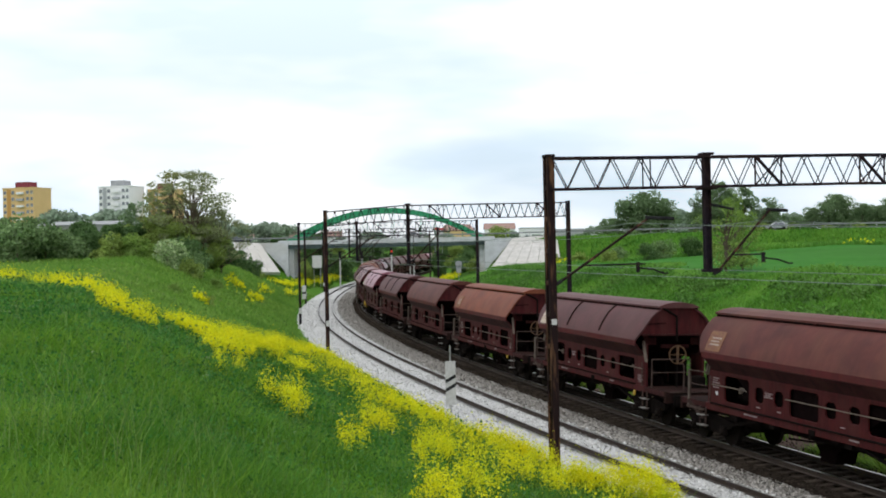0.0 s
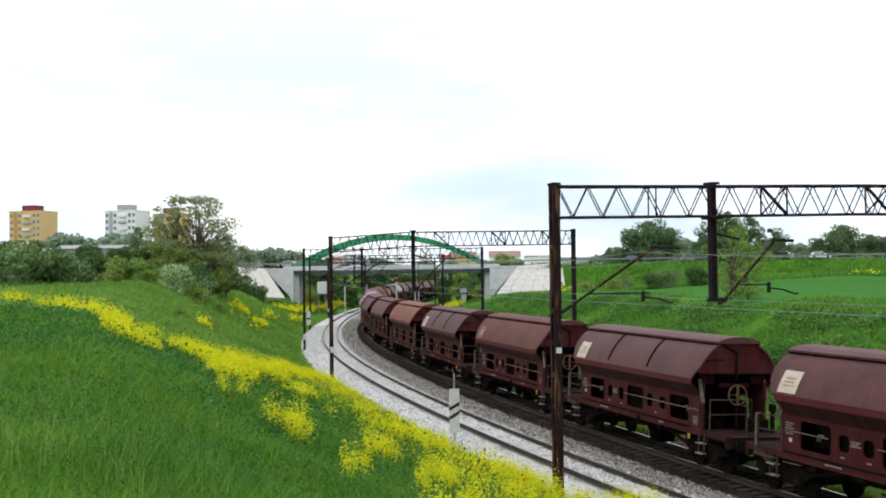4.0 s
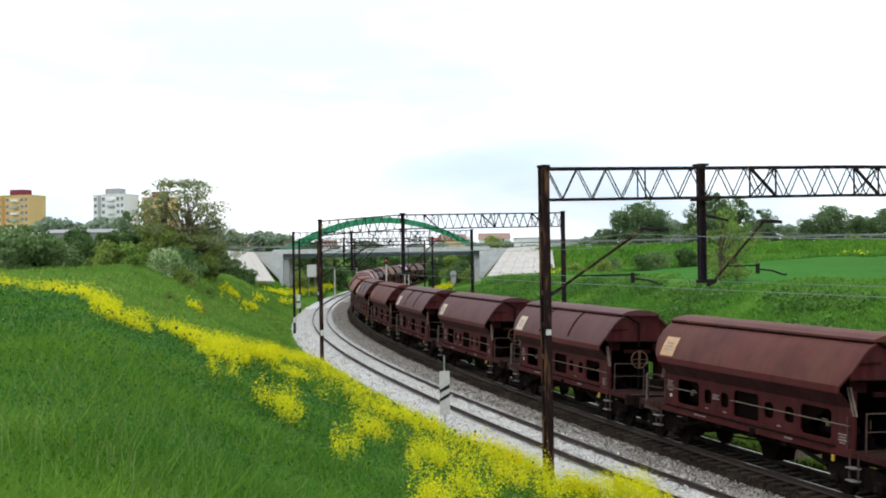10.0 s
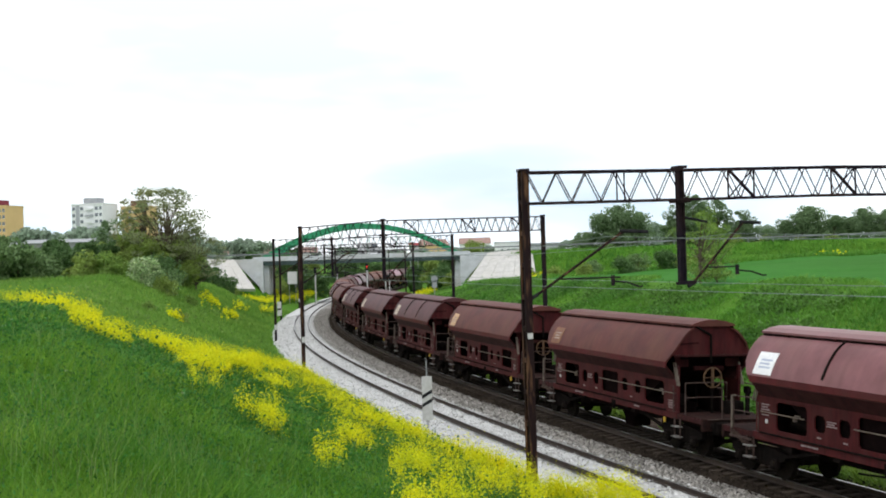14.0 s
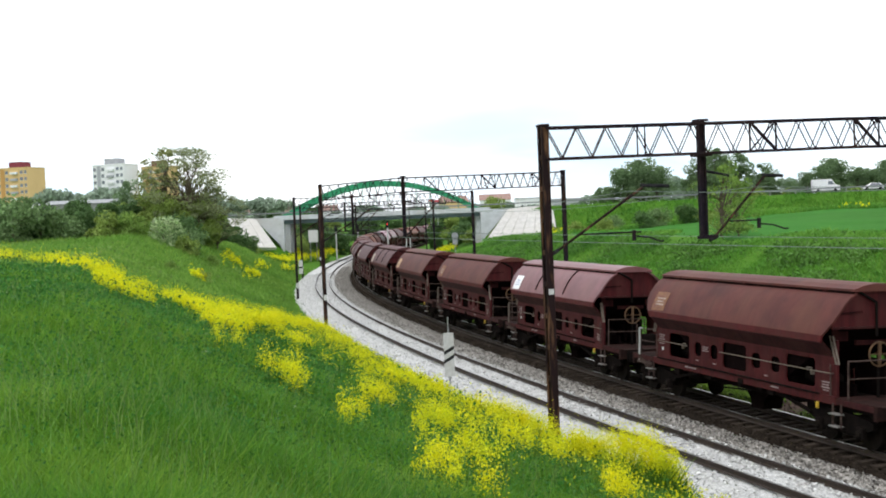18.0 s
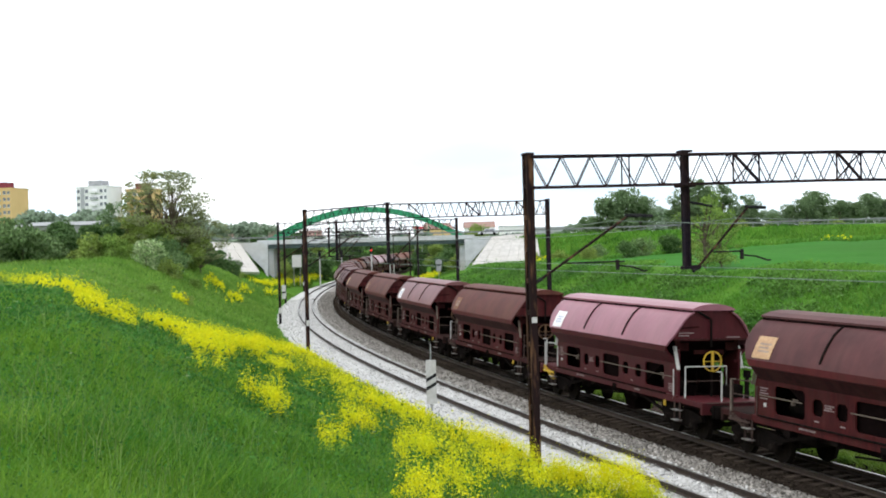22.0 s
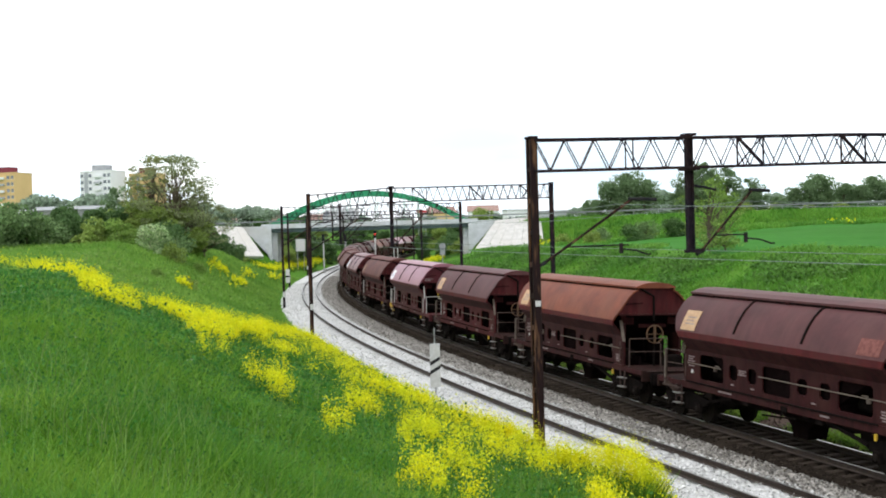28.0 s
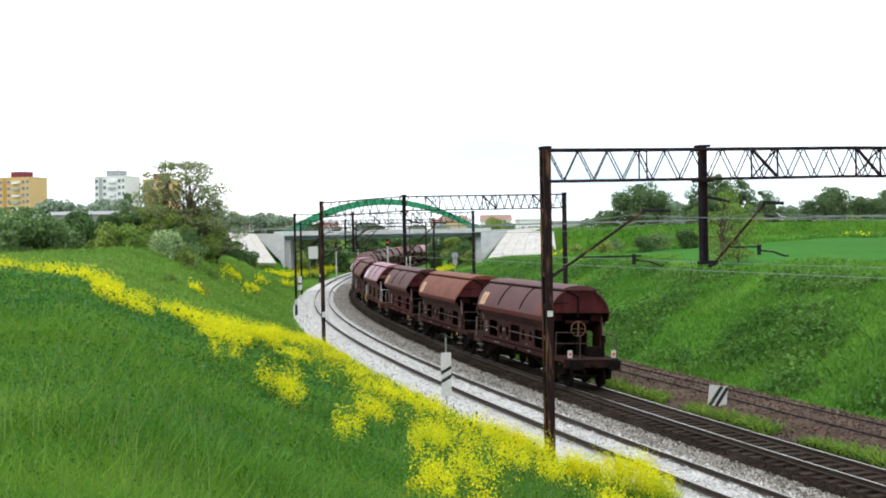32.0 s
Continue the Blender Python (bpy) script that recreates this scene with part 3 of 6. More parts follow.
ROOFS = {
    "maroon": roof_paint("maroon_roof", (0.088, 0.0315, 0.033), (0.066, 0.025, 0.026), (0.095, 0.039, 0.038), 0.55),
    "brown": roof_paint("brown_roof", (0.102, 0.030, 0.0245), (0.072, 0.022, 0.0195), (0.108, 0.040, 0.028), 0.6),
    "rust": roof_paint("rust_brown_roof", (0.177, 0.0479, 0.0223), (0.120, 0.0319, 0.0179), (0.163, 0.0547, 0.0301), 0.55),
    # clean maroon lifted to pink, with the sky's sheen put into the colour
    "fresh": roof_paint("fresh_roof_sky_sheen", (0.270, 0.100, 0.135), (0.235, 0.084, 0.115), (0.275, 0.112, 0.142), 0.38),
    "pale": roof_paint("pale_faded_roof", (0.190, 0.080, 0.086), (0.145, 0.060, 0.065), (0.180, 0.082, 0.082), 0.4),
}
LABELS = {
    "white": material("white_panel", (0.80, 0.80, 0.80), 0.6, 0, (0.7, 0.7, 0.72), 9),
    "cream": material("cream_panel", (0.52, 0.34, 0.19), 0.7, 0, (0.42, 0.25, 0.14), 9),
    "none": None,
    "off": material("yellowed_panel", (0.52, 0.45, 0.36), 0.7, 0, (0.42, 0.34, 0.26), 9),
    "print": material("faded_print", (0.36, 0.29, 0.25), 0.8, 0, (0.27, 0.20, 0.17), 9),
    "print_blue": material("faded_blue_print", (0.46, 0.50, 0.60), 0.8, 0, (0.38, 0.42, 0.54), 9),
    "dull": material("dull_pink_panel", (0.20, 0.085, 0.075), 0.8, 0, (0.14, 0.055, 0.05), 9),
    "faint": material("faded_orange_panel", (0.20, 0.09, 0.035), 0.7, 0, (0.13, 0.045, 0.03), 9),
}
WAGON_PITCH = 15.16
RH = 5.5           # half length of the roof at the ridge
WALL_Y = 1.15      # the side walls stand well inside the eaves
# half cross-section of a roof flap, from the skirt up: (y, z, half length there)
FLAP = [(1.550, 2.79, 5.02), (1.575, 2.98, 5.12), (1.530, 3.12, 5.24), (1.41, 3.38, 5.42), (1.27, 3.62, 5.49), (1.10, 3.85, RH), (0.92, 4.02, RH), (0.74, 4.13, RH)]


def mirrored(section):
    return [(-y, z) for y, z in section]


def flap(sg, rows):
    """One curved flap or its skirt, the lower corners cut back: a sheet with a thickness."""
    bm = bmesh.new()
    lo, hi, n = [], [], len(rows)
    for y, z, h in rows:
        lo.append([bm.verts.new((k * h, sg * y, z)) for k in (-1, 1)])
        hi.append([bm.verts.new((k * h, sg * (y - 0.045), z - 0.03)) for k in (-1, 1)])
    for i in range(n - 1):
        for face in (lo, hi):
            bm.faces.new((face[i][0], face[i][1], face[i + 1][1], face[i + 1][0]))
        for k in (0, 1):
            bm.faces.new((lo[i][k], lo[i + 1][k], hi[i + 1][k], hi[i][k]))
    bm.faces.new((lo[0][0], lo[0][1], hi[0][1], hi[0][0]))
    bm.faces.new((lo[-1][0], lo[-1][1], hi[-1][1], hi[-1][0]))
    bmesh.ops.recalc_face_normals(bm, faces=bm.faces[:])
    for f in bm.faces:
        f.smooth = True
    for e in bm.edges:
        a, b = e.verts
        level = abs(a.co.z - b.co.z) < 1e-5
        e.smooth = level and a.co.z > 2.99 and abs(a.co.x - b.co.x) > 5 and a.co.z < 4.12
    return bm


def rod(name, pts, w, mat, parent, label=""):
    """A bent pipe of six sides through given points."""
    bm = bmesh.new()
    for a, b in zip(pts[:-1], pts[1:]):
        bar(bm, a, b, w, sides=6)
    return part(name, bm, mat, parent, label)


def hopper_wagon():
    w = thing("hopper_wagon", "dark maroon bogie hopper wagon with a closed rounded roof", "freight wagon", None, "hopper wagons of the train")
    for sg in (1, -1):
        part("roof_flap", flap(sg, FLAP[1:]), ROOFS["maroon"], w, "curved steel roof flap")
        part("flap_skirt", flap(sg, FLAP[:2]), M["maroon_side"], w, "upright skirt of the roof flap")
        bm = bmesh.new()
        slope = [(1.535, 2.80), (1.16, 2.36), (1.10, 2.36), (1.10, 2.44), (1.47, 2.86)]
        prism(bm, slope if sg > 0 else mirrored(slope), -5.0, 5.0)
        # keeps the darker maroon on most wagons, standing in for shade below the eave
        part("eave_slope", bm, M["maroon_side"], w)
        # black strip paints the shadow line below the ridge cap
        part("flap_hinge_gap", boxes([(0, sg * 0.765, 4.12, 2 * RH - 0.1, 0.05, 0.09)]), M["inside"], w)
        for x in (-4.2, -2.1, 0.0, 2.1, 4.2):
            part("flap_hinge", boxes([(x, sg * 0.80, 4.14, 0.14, 0.09, 0.06)], 0.01), M["deep_maroon"], w)
    bm = bmesh.new()
    cap = [(0.80, 4.17), (0.80, 4.23), (0.52, 4.33), (0.2, 4.385)]
    prism(bm, cap + mirrored(cap)[::-1], -RH - 0.02, RH + 0.02)
    part("ridge_cap", bm, ROOFS["maroon"], w)
    # the end sheets under the roof, with a bent pipe down the middle
    half = [(y - 0.05, z - 0.02) for y, z, _ in FLAP if z > 3.2]
    outline = [(1.42, 3.17)] + half + [(0.5, 4.29), (0.18, 4.34)]
    outline = outline + mirrored(outline)[::-1]
    for sx in (1, -1):
        bm = bmesh.new()
        prism(bm, outline, sx * (RH - 0.16), sx * (RH - 0.11))
        part("end_wall", bm, M["worn_side"], w)
        part("end_wall_edge", boxes([(sx * (RH - 0.10), 0, 3.19, 0.05, 2.8, 0.06)]), M["maroon_side"], w)
        rod("end_pipe", [(sx * (RH - 0.06), 0.62, 4.17), (sx * (RH - 0.06), 0.06, 3.87), (sx * (RH - 0.06), 0.05, 2.95)], 0.075, M["dark_iron"], w)
        part("end_brace", bars([((sx * (RH - 0.09), 0.5, 3.62), (sx * (RH - 0.09), 1.2, 3.58))], 0.05), M["deep_maroon"], w)
        part("end_beam", boxes([(sx * 5.18, 0, 2.76, 0.10, 1.1, 0.13)]), M["deep_maroon"], w)
        for y in (-0.95, 0.95):
            part("end_gusset", boxes([(sx * 5.06, y, 2.98, 0.06, 0.5, 0.36)]), M["deep_maroon"], w)
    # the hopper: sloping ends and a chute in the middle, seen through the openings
    # hopper and chute take the shade-black colour, so the openings stay dark
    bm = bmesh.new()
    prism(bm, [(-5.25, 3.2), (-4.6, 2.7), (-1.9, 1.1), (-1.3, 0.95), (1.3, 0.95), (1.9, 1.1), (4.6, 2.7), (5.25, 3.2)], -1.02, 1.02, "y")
    part("hopper", bm, M["inside"], w, "sloping hopper body, painted near-black for shade")
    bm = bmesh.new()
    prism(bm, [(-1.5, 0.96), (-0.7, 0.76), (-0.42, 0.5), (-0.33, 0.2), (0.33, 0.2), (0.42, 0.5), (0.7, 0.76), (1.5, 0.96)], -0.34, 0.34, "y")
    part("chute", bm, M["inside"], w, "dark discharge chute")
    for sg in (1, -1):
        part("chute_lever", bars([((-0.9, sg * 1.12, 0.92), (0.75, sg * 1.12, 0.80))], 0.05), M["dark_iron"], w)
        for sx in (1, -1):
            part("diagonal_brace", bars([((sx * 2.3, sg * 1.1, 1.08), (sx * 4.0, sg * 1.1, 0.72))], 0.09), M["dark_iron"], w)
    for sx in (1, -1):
        # black plates added only to block the view through and keep openings dark
        part("inner_plate", boxes([(sx * 3.05, -0.5, 1.68, 0.9, 0.08, 0.9), (sx * 4.45, -0.5, 1.75, 1.3, 0.08, 1.0), (sx * 2.65, 0, 1.75, 0.1, 1.9, 0.9), (sx * 4.2, 0.35, 1.40, 1.5, 0.08, 0.36)]), M["inside"], w, "added black plate that closes the view through the frame")
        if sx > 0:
            # another added blocker, across the leading end
            part("end_plate", boxes([(4.98, -0.1, 1.95, 0.06, 2.05, 1.4)]), M["inside"], w, "added black plate that closes the view out of the wagon end")
        part("air_cylinder", bars([((sx * 3.0, 0.45, 1.62), (sx * 4.3, 0.45, 1.62))], 0.42, 12), M["dark_iron"], w)
        # pale piece added where daylight would be glimpsed through the frame
        part("valve", boxes([(sx * 3.75, 0.9, 1.80, 0.10, 0.10, 0.12), (sx * 3.62, 0.92, 1.92, 0.26, 0.04, 0.04)], 0.01), M["pole_grey"], w, "small pale piece standing in for daylight glimpsed through the opening")
        part("brake_rigging", boxes([(sx * 3.5, y, 0.80, 0.9, 0.10, 0.30) for y in (-0.55, 0.55)] + [(sx * 3.6, 0, 0.62, 0.12, 1.5, 0.14)]), M["dark_iron"], w)
    # side walls with their openings
    for sg in (1, -1):
        y = sg * WALL_Y
        rows = [(0, y, 1.38, 10.5, 0.05, 0.14), (0, y, 2.32, 10.5, 0.05, 0.12)]
        holes = [(-3.55, 0.71), (-2.28, 0.235), (-1.25, 0.235), (0.0, 0.70), (1.25, 0.235), (2.28, 0.235), (3.55, 0.71)]
        edges = [-5.25]
        for c, h in holes:
            edges += [c - h, c + h]
        edges.append(5.25)
        for a, b in zip(edges[0::2], edges[1::2]):
            rows.append(((a + b) / 2, y, 1.855, b - a, 0.05, 0.81))
        bm = boxes(rows)
        for c, h in holes:
            z0, z1, k = (1.64, 2.10, 0.09) if h < 0.3 else (1.45, 2.26, 0.08)
            if h < 0.3:
                box(bm, c, y, (1.45 + z0) / 2, 2 * h, 0.05, z0 - 1.45)
                box(bm, c, y, (2.26 + z1) / 2, 2 * h, 0.05, 2.26 - z1)
            for sx in (1, -1):
                for zc, sz in ((z0, 1), (z1, -1)):
                    prism(bm, [(c + sx * h, zc), (c + sx * (h - k), zc), (c + sx * h, zc + sz * k)], y - 0.025, y + 0.025, "y")
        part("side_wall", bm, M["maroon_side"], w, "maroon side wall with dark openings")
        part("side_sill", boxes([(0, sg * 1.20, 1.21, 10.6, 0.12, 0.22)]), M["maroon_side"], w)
        part("side_handrail", bars([((-5.1, sg * 1.25, 1.93), (0.78, sg * 1.25, 1.93)), ((2.86, sg * 1.25, 1.93), (4.9, sg * 1.25, 1.93))], 0.034, 6), M["pole_grey"], w, "pale handrail along the side")
        part("sill_pipe", bars([((-4.6, sg * 1.29, 1.33), (4.9, sg * 1.29, 1.33))], 0.055, 6), M["dark_iron"], w)
        for x in (-5.1, 4.9, -1.0, 0.74):
            part("handrail_bracket", bars([((x, sg * 1.15, 1.93), (x, sg * 1.26, 1.93))], 0.035), M["grey_rail"], w)
        for x in (-5.18, 5.18):
            part("corner_post", boxes([(x, sg * 1.14, 2.0, 0.13, 0.08, 1.7)]), M["maroon_side"], w)
        for x, h in ((-4.4, 0.12), (-2.1, 0.16), (-1.5, 0.08), (1.5, 0.14), (2.4, 0.10), (3.6, 0.2)):
            part("sill_bracket", boxes([(x, sg * 1.17, 1.1 - h / 2, 0.30, 0.12, h)], 0.015), M["dark_iron"], w)
        part("brake_lever", boxes([(-0.55, sg * 1.27, 1.16, 0.28, 0.05, 0.16), (-0.45, sg * 1.27, 1.05, 0.06, 0.05, 0.2)]), M["dark_iron"], w)
        # small painted markings
        for x, z, n in ((-4.78, 1.66, 4), (4.78, 2.14, 5), (1.77, 1.98, 3), (2.3, 1.50, 1), (1.2, 1.50, 1), (-1.8, 1.48, 1)):
            for i in range(n):
                lg = (0.40, 0.30, 0.44, 0.26, 0.36)[i] if n > 1 else 0.2
                part("marking", boxes([(x + 0.03 * (i % 2), sg * 1.1795, z - i * (0.075 if n > 3 else 0.06), lg, 0.006, 0.035)]), M["marking"], w)
        part("load_plate", boxes([(4.72, sg * 1.1805, 1.66, 0.13, 0.008, 0.11)]), M["white_paint"], w, "small white plate")
        part("marking", boxes([(2.6, sg * 1.264, 1.22, 0.75, 0.006, 0.05)]), M["marking"], w)
        part("marking", boxes([(-2.4, sg * 1.264, 1.22, 0.4, 0.006, 0.05)]), M["marking"], w)
        part("lashing_hook", boxes([(-4.5, sg * 1.27, 1.0, 0.09, 0.06, 0.17)], 0.01), M["yellow"], w, "small yellow hook")
    # underframe, platforms, buffers, couplers
    part("underframe", boxes([(0, 0, 1.12, 13.9, 0.5, 0.28), (0, 0.9, 1.06, 13.7, 0.12, 0.22), (0, -0.9, 1.06, 13.7, 0.12, 0.22), (0, 0, 0.93, 6.0, 1.5, 0.2)]), M["dark_iron"], w)
    for sx in (1, -1):
        part("end_platform", boxes([(sx * 6.05, 0, 1.27, 1.7, 2.45, 0.05)]), M["deck"], w)
        for y in (-1.22, 1.22):
            part("platform_edge", boxes([(sx * 6.05, y, 1.20, 1.7, 0.06, 0.16)]), M["maroon_side"], w)
        part("headstock", boxes([(sx * 6.92, 0, 1.10, 0.14, 2.5, 0.40)], 0.02), M["deck"], w)
        for sy in (1, -1):
            bm = bmesh.new()
            bar(bm, (sx * 6.98, sy * 0.875, 1.06), (sx * 7.4, sy * 0.875, 1.06), 0.2, sides=12)
            box(bm, sx * 7.43, sy * 0.875, 1.06, 0.06, 0.55, 0.40, bevel=0.02)
            part("buffer", bm, M["dark_iron"], w)
            for dx in (0.0, 0.13):
                part("end_strut", bars([((sx * (4.97 + dx), sy * 1.20, 2.95), (sx * (5.25 + dx), sy * 1.20, 2.2))], 0.042), M["pole_grey"], w)
            rod("corner_pole", [(sx * 5.05, sy * 1.24, 1.2), (sx * 5.05, sy * 1.24, 2.18)], 0.045, M["grey_rail"], w)
            part("step_hanger", boxes([(sx * 5.22, sy * 1.28, 0.82, 0.03, 0.05, 0.66), (sx * 5.58, sy * 1.28, 0.82, 0.03, 0.05, 0.66)]), M["grey_rail"], w)
            for z in (0.55, 0.88):
                part("step", boxes([(sx * 5.4, sy * 1.30, z, 0.40, 0.22, 0.03)]), M["tread_grey"], w, "pale grey step")
        part("coupler", bars([((sx * 6.95, 0, 1.02), (sx * 7.5, 0, 0.98))], 0.13, 8), M["dark_iron"], w)
        part("brake_hose", tube_bm([(sx * 7.0, 0.4, 1.0), (sx * 7.2, 0.42, 0.75), (sx * 7.45, 0.4, 0.72)], 0.05), M["dark_iron"], w)
        part("uncoupling_bar", bars([((sx * 7.02, -1.1, 1.28), (sx * 7.02, 1.1, 1.28))], 0.035, 6), M["grey_rail"], w)
        part("equipment_box", boxes([(sx * 5.75, -0.55, 1.5, 0.5, 0.6, 0.42)], 0.02), M["dark_iron"], w)
    # railings: across the trailing platform and on its far side; along both sides of the leading one
    x = -5.75
    part("platform_railing", tube_bm([(x, 1.18, 1.25), (x, 1.18, 2.33), (x, -0.35, 2.33), (x, -0.35, 1.25)], 0.042), M["grey_rail"], w)
    part("middle_rail", bars([((x, -0.35, 1.85), (x, 1.18, 1.85))], 0.034, 6), M["grey_rail"], w)
    for y, xa, xb in ((-1.18, -5.5, -6.85), (1.18, 5.35, 6.42), (-1.18, 5.35, 6.42)):
        part("platform_railing", tube_bm([(xa, y, 2.27), (xb, y, 2.23), (xb, y, 1.0)], 0.042), M["grey_rail"], w)
        part("middle_rail", bars([((xa, y, 1.82), (xb, y, 1.80))], 0.032, 6), M["grey_rail"], w)
    part("grab_pole", tube_bm([(-6.9, 0.68, 2.27), (-6.9, 0.52, 2.27), (-6.9, 0.5, 2.2), (-6.9, 0.5, 1.1)], 0.038), M["grey_rail"], w, "bent grab pole")
    part("grab_pole", tube_bm([(6.42, 1.24, 1.0), (6.42, 1.24, 2.25), (6.2, 1.24, 2.27)], 0.05), M["pole_grey"], w, "pale bent grab pole")
    part("hand_brake_stand", boxes([(-6.2, -0.85, 1.75, 0.12, 0.12, 0.95), (-6.2, -0.85, 2.1, 0.3, 0.12, 0.25)], 0.01), M["dark_iron"], w)
    for sg in (1, -1):
        part("foot_grille", boxes([(5.85 + 0.12 * i, sg * 1.26, 1.02 + 0.05 * i, 0.05, 0.16, 0.13) for i in range(-4, 5)] + [(5.85, sg * 1.32, 1.06, 1.15, 0.03, 0.07)]), M["grey_rail"], w)
    # brake wheel at the trailing platform
    ring = [(-5.62, 0.1 + 0.33 * math.cos(2 * math.pi * i / 20), 2.48 + 0.33 * math.sin(2 * math.pi * i / 20)) for i in range(20)]
    wheel = placed("brake_wheel", tube(ring, 0.04, True), M["wheel_tan"], w, "hand brake wheel with two spokes")
    part("spoke", bars([((-5.62, 0.1, 2.16), (-5.62, 0.1, 2.80))], 0.07), M["wheel_tan"], wheel)
    part("spoke", bars([((-5.62, -0.22, 2.48), (-5.62, 0.42, 2.48))], 0.025), M["wheel_tan"], wheel)
    part("brake_column", bars([((-5.56, 0.1, 1.3), (-5.56, 0.1, 2.5))], 0.09, 8), M["dark_iron"], w)
    # bogies with side frames, springs and turning wheelsets
    for sx in (1, -1):
        bx = sx * 5.3
        bm = bmesh.new()
        for sy in (1, -1):
            prism(bm, [(bx - 1.35, 0.62), (bx - 0.55, 0.36), (bx + 0.55, 0.36), (bx + 1.35, 0.62), (bx + 1.35, 0.8), (bx + 0.6, 0.92), (bx - 0.6, 0.92), (bx - 1.35, 0.8)], sy * 1.02 - 0.06, sy * 1.02 + 0.06, "y")
        box(bm, bx, 0, 0.62, 0.4, 2.0, 0.3)
        part("bogie_frame", bm, M["dark_iron"], w)
        for sy in (1, -1):
            for x in (bx - 0.9, bx + 0.9):
                part("axle_box", boxes([(x, sy * 1.10, 0.48, 0.3, 0.18, 0.32)], 0.03), M["dark_iron"], w)
                part("axle_cap", bars([((x, sy * 1.19, 0.48), (x, sy * 1.23, 0.48))], 0.19, 10), M["wheel_steel"], w)
            for x in (bx - 0.16, bx + 0.16):
                part("spring", bars([((x, sy * 1.06, 0.42), (x, sy * 1.06, 0.82))], 0.17, 10), M["dark_iron"], w)
        for x in (bx - 0.9, bx + 0.9):
            bm = bmesh.new()
            for sy in (1, -1):
                wheel_mesh(bm, 0.46, 0.12, sy * 0.76)
                wheel_mesh(bm, 0.49, 0.03, sy * 0.69)
                box(bm, 0.2, sy * 0.825, 0, 0.22, 0.015, 0.06)
            wheel_mesh(bm, 0.08, 1.9, 0, segments=10)
            ws = part("wheelset", bm, M["wheel_steel"], w)
            ws.location = (x, 0, 0.46)
    return w


def on_flap(z, lift=0.012):
    """A point of the curved flap at height z, lifted off the sheet."""
    for (y0, z0, _), (y1, z1, _) in zip(FLAP[:-1], FLAP[1:]):
        if z <= z1:
            break
    d = Vector((y1 - y0, z1 - z0)).normalized()
    p = Vector((y0, z0)).lerp(Vector((y1, z1)), (z - z0) / (z1 - z0))
    return p + Vector((d.y, -d.x)) * lift


def panel_on_flap(x0, x1, z0, z1, lift=0.014):
    """A thin sheet that lies on the flap between two heights."""
    zs = [z0] + [z for _, z, _ in FLAP if z0 + 0.01 < z < z1 - 0.01] + [z1]
    bm = bmesh.new()
    prism(bm, [tuple(on_flap(z, lift)) for z in zs] + [tuple(on_flap(z, -0.004)) for z in zs[::-1]], x0, x1)
    return bm


# paint, panel, bands across the roof; from the last wagon forwards
STOCK = [
    ("maroon", "cream", True), ("rust", "cream", False), ("maroon", "cream", True), ("fresh", "white", True), ("brown", "faint", False),
    ("pale", "white", True), ("brown", "faint", False), ("brown", "cream", False), ("maroon", "white", True), ("maroon", "white", False),
    ("maroon", "white", True), ("brown", "faint", False), ("maroon", "white", True), ("rust", "faint", False), ("brown", "none", False),
    ("maroon", "none", True), ("fresh", "white", True), ("pale", "white", True),
]
WORDS = {"maroon": "dark maroon", "brown": "brownish red", "rust": "rust-brown", "fresh": "clean bright maroon", "pale": "pale faded maroon"}
WAGONS = []
model = hopper_wagon()
N_WAGONS = 32
SMALL = {"marking", "handrail_bracket", "flap_hinge", "sill_bracket", "step_hanger", "axle_cap", "spring", "valve", "lashing_hook", "load_plate", "brake_hose", "uncoupling_bar", "end_brace", "chute_lever", "brake_lever", "equipment_box", "end_gusset"}
for k in range(N_WAGONS):
    paint, label, bands = STOCK[k] if k < len(STOCK) else random.choice(STOCK)
    w = model if k == 0 else copy_thing(model, Matrix.Identity(4))
    if k > 13:
        for o in list(w.children):
            if o.name.split(".")[0] in SMALL:
                bpy.data.objects.remove(o)
    WAGONS.append((w, paint, label, bands))


def slot(ob, mat):
    ob.material_slots[0].link = "OBJECT"
    ob.material_slots[0].material = mat


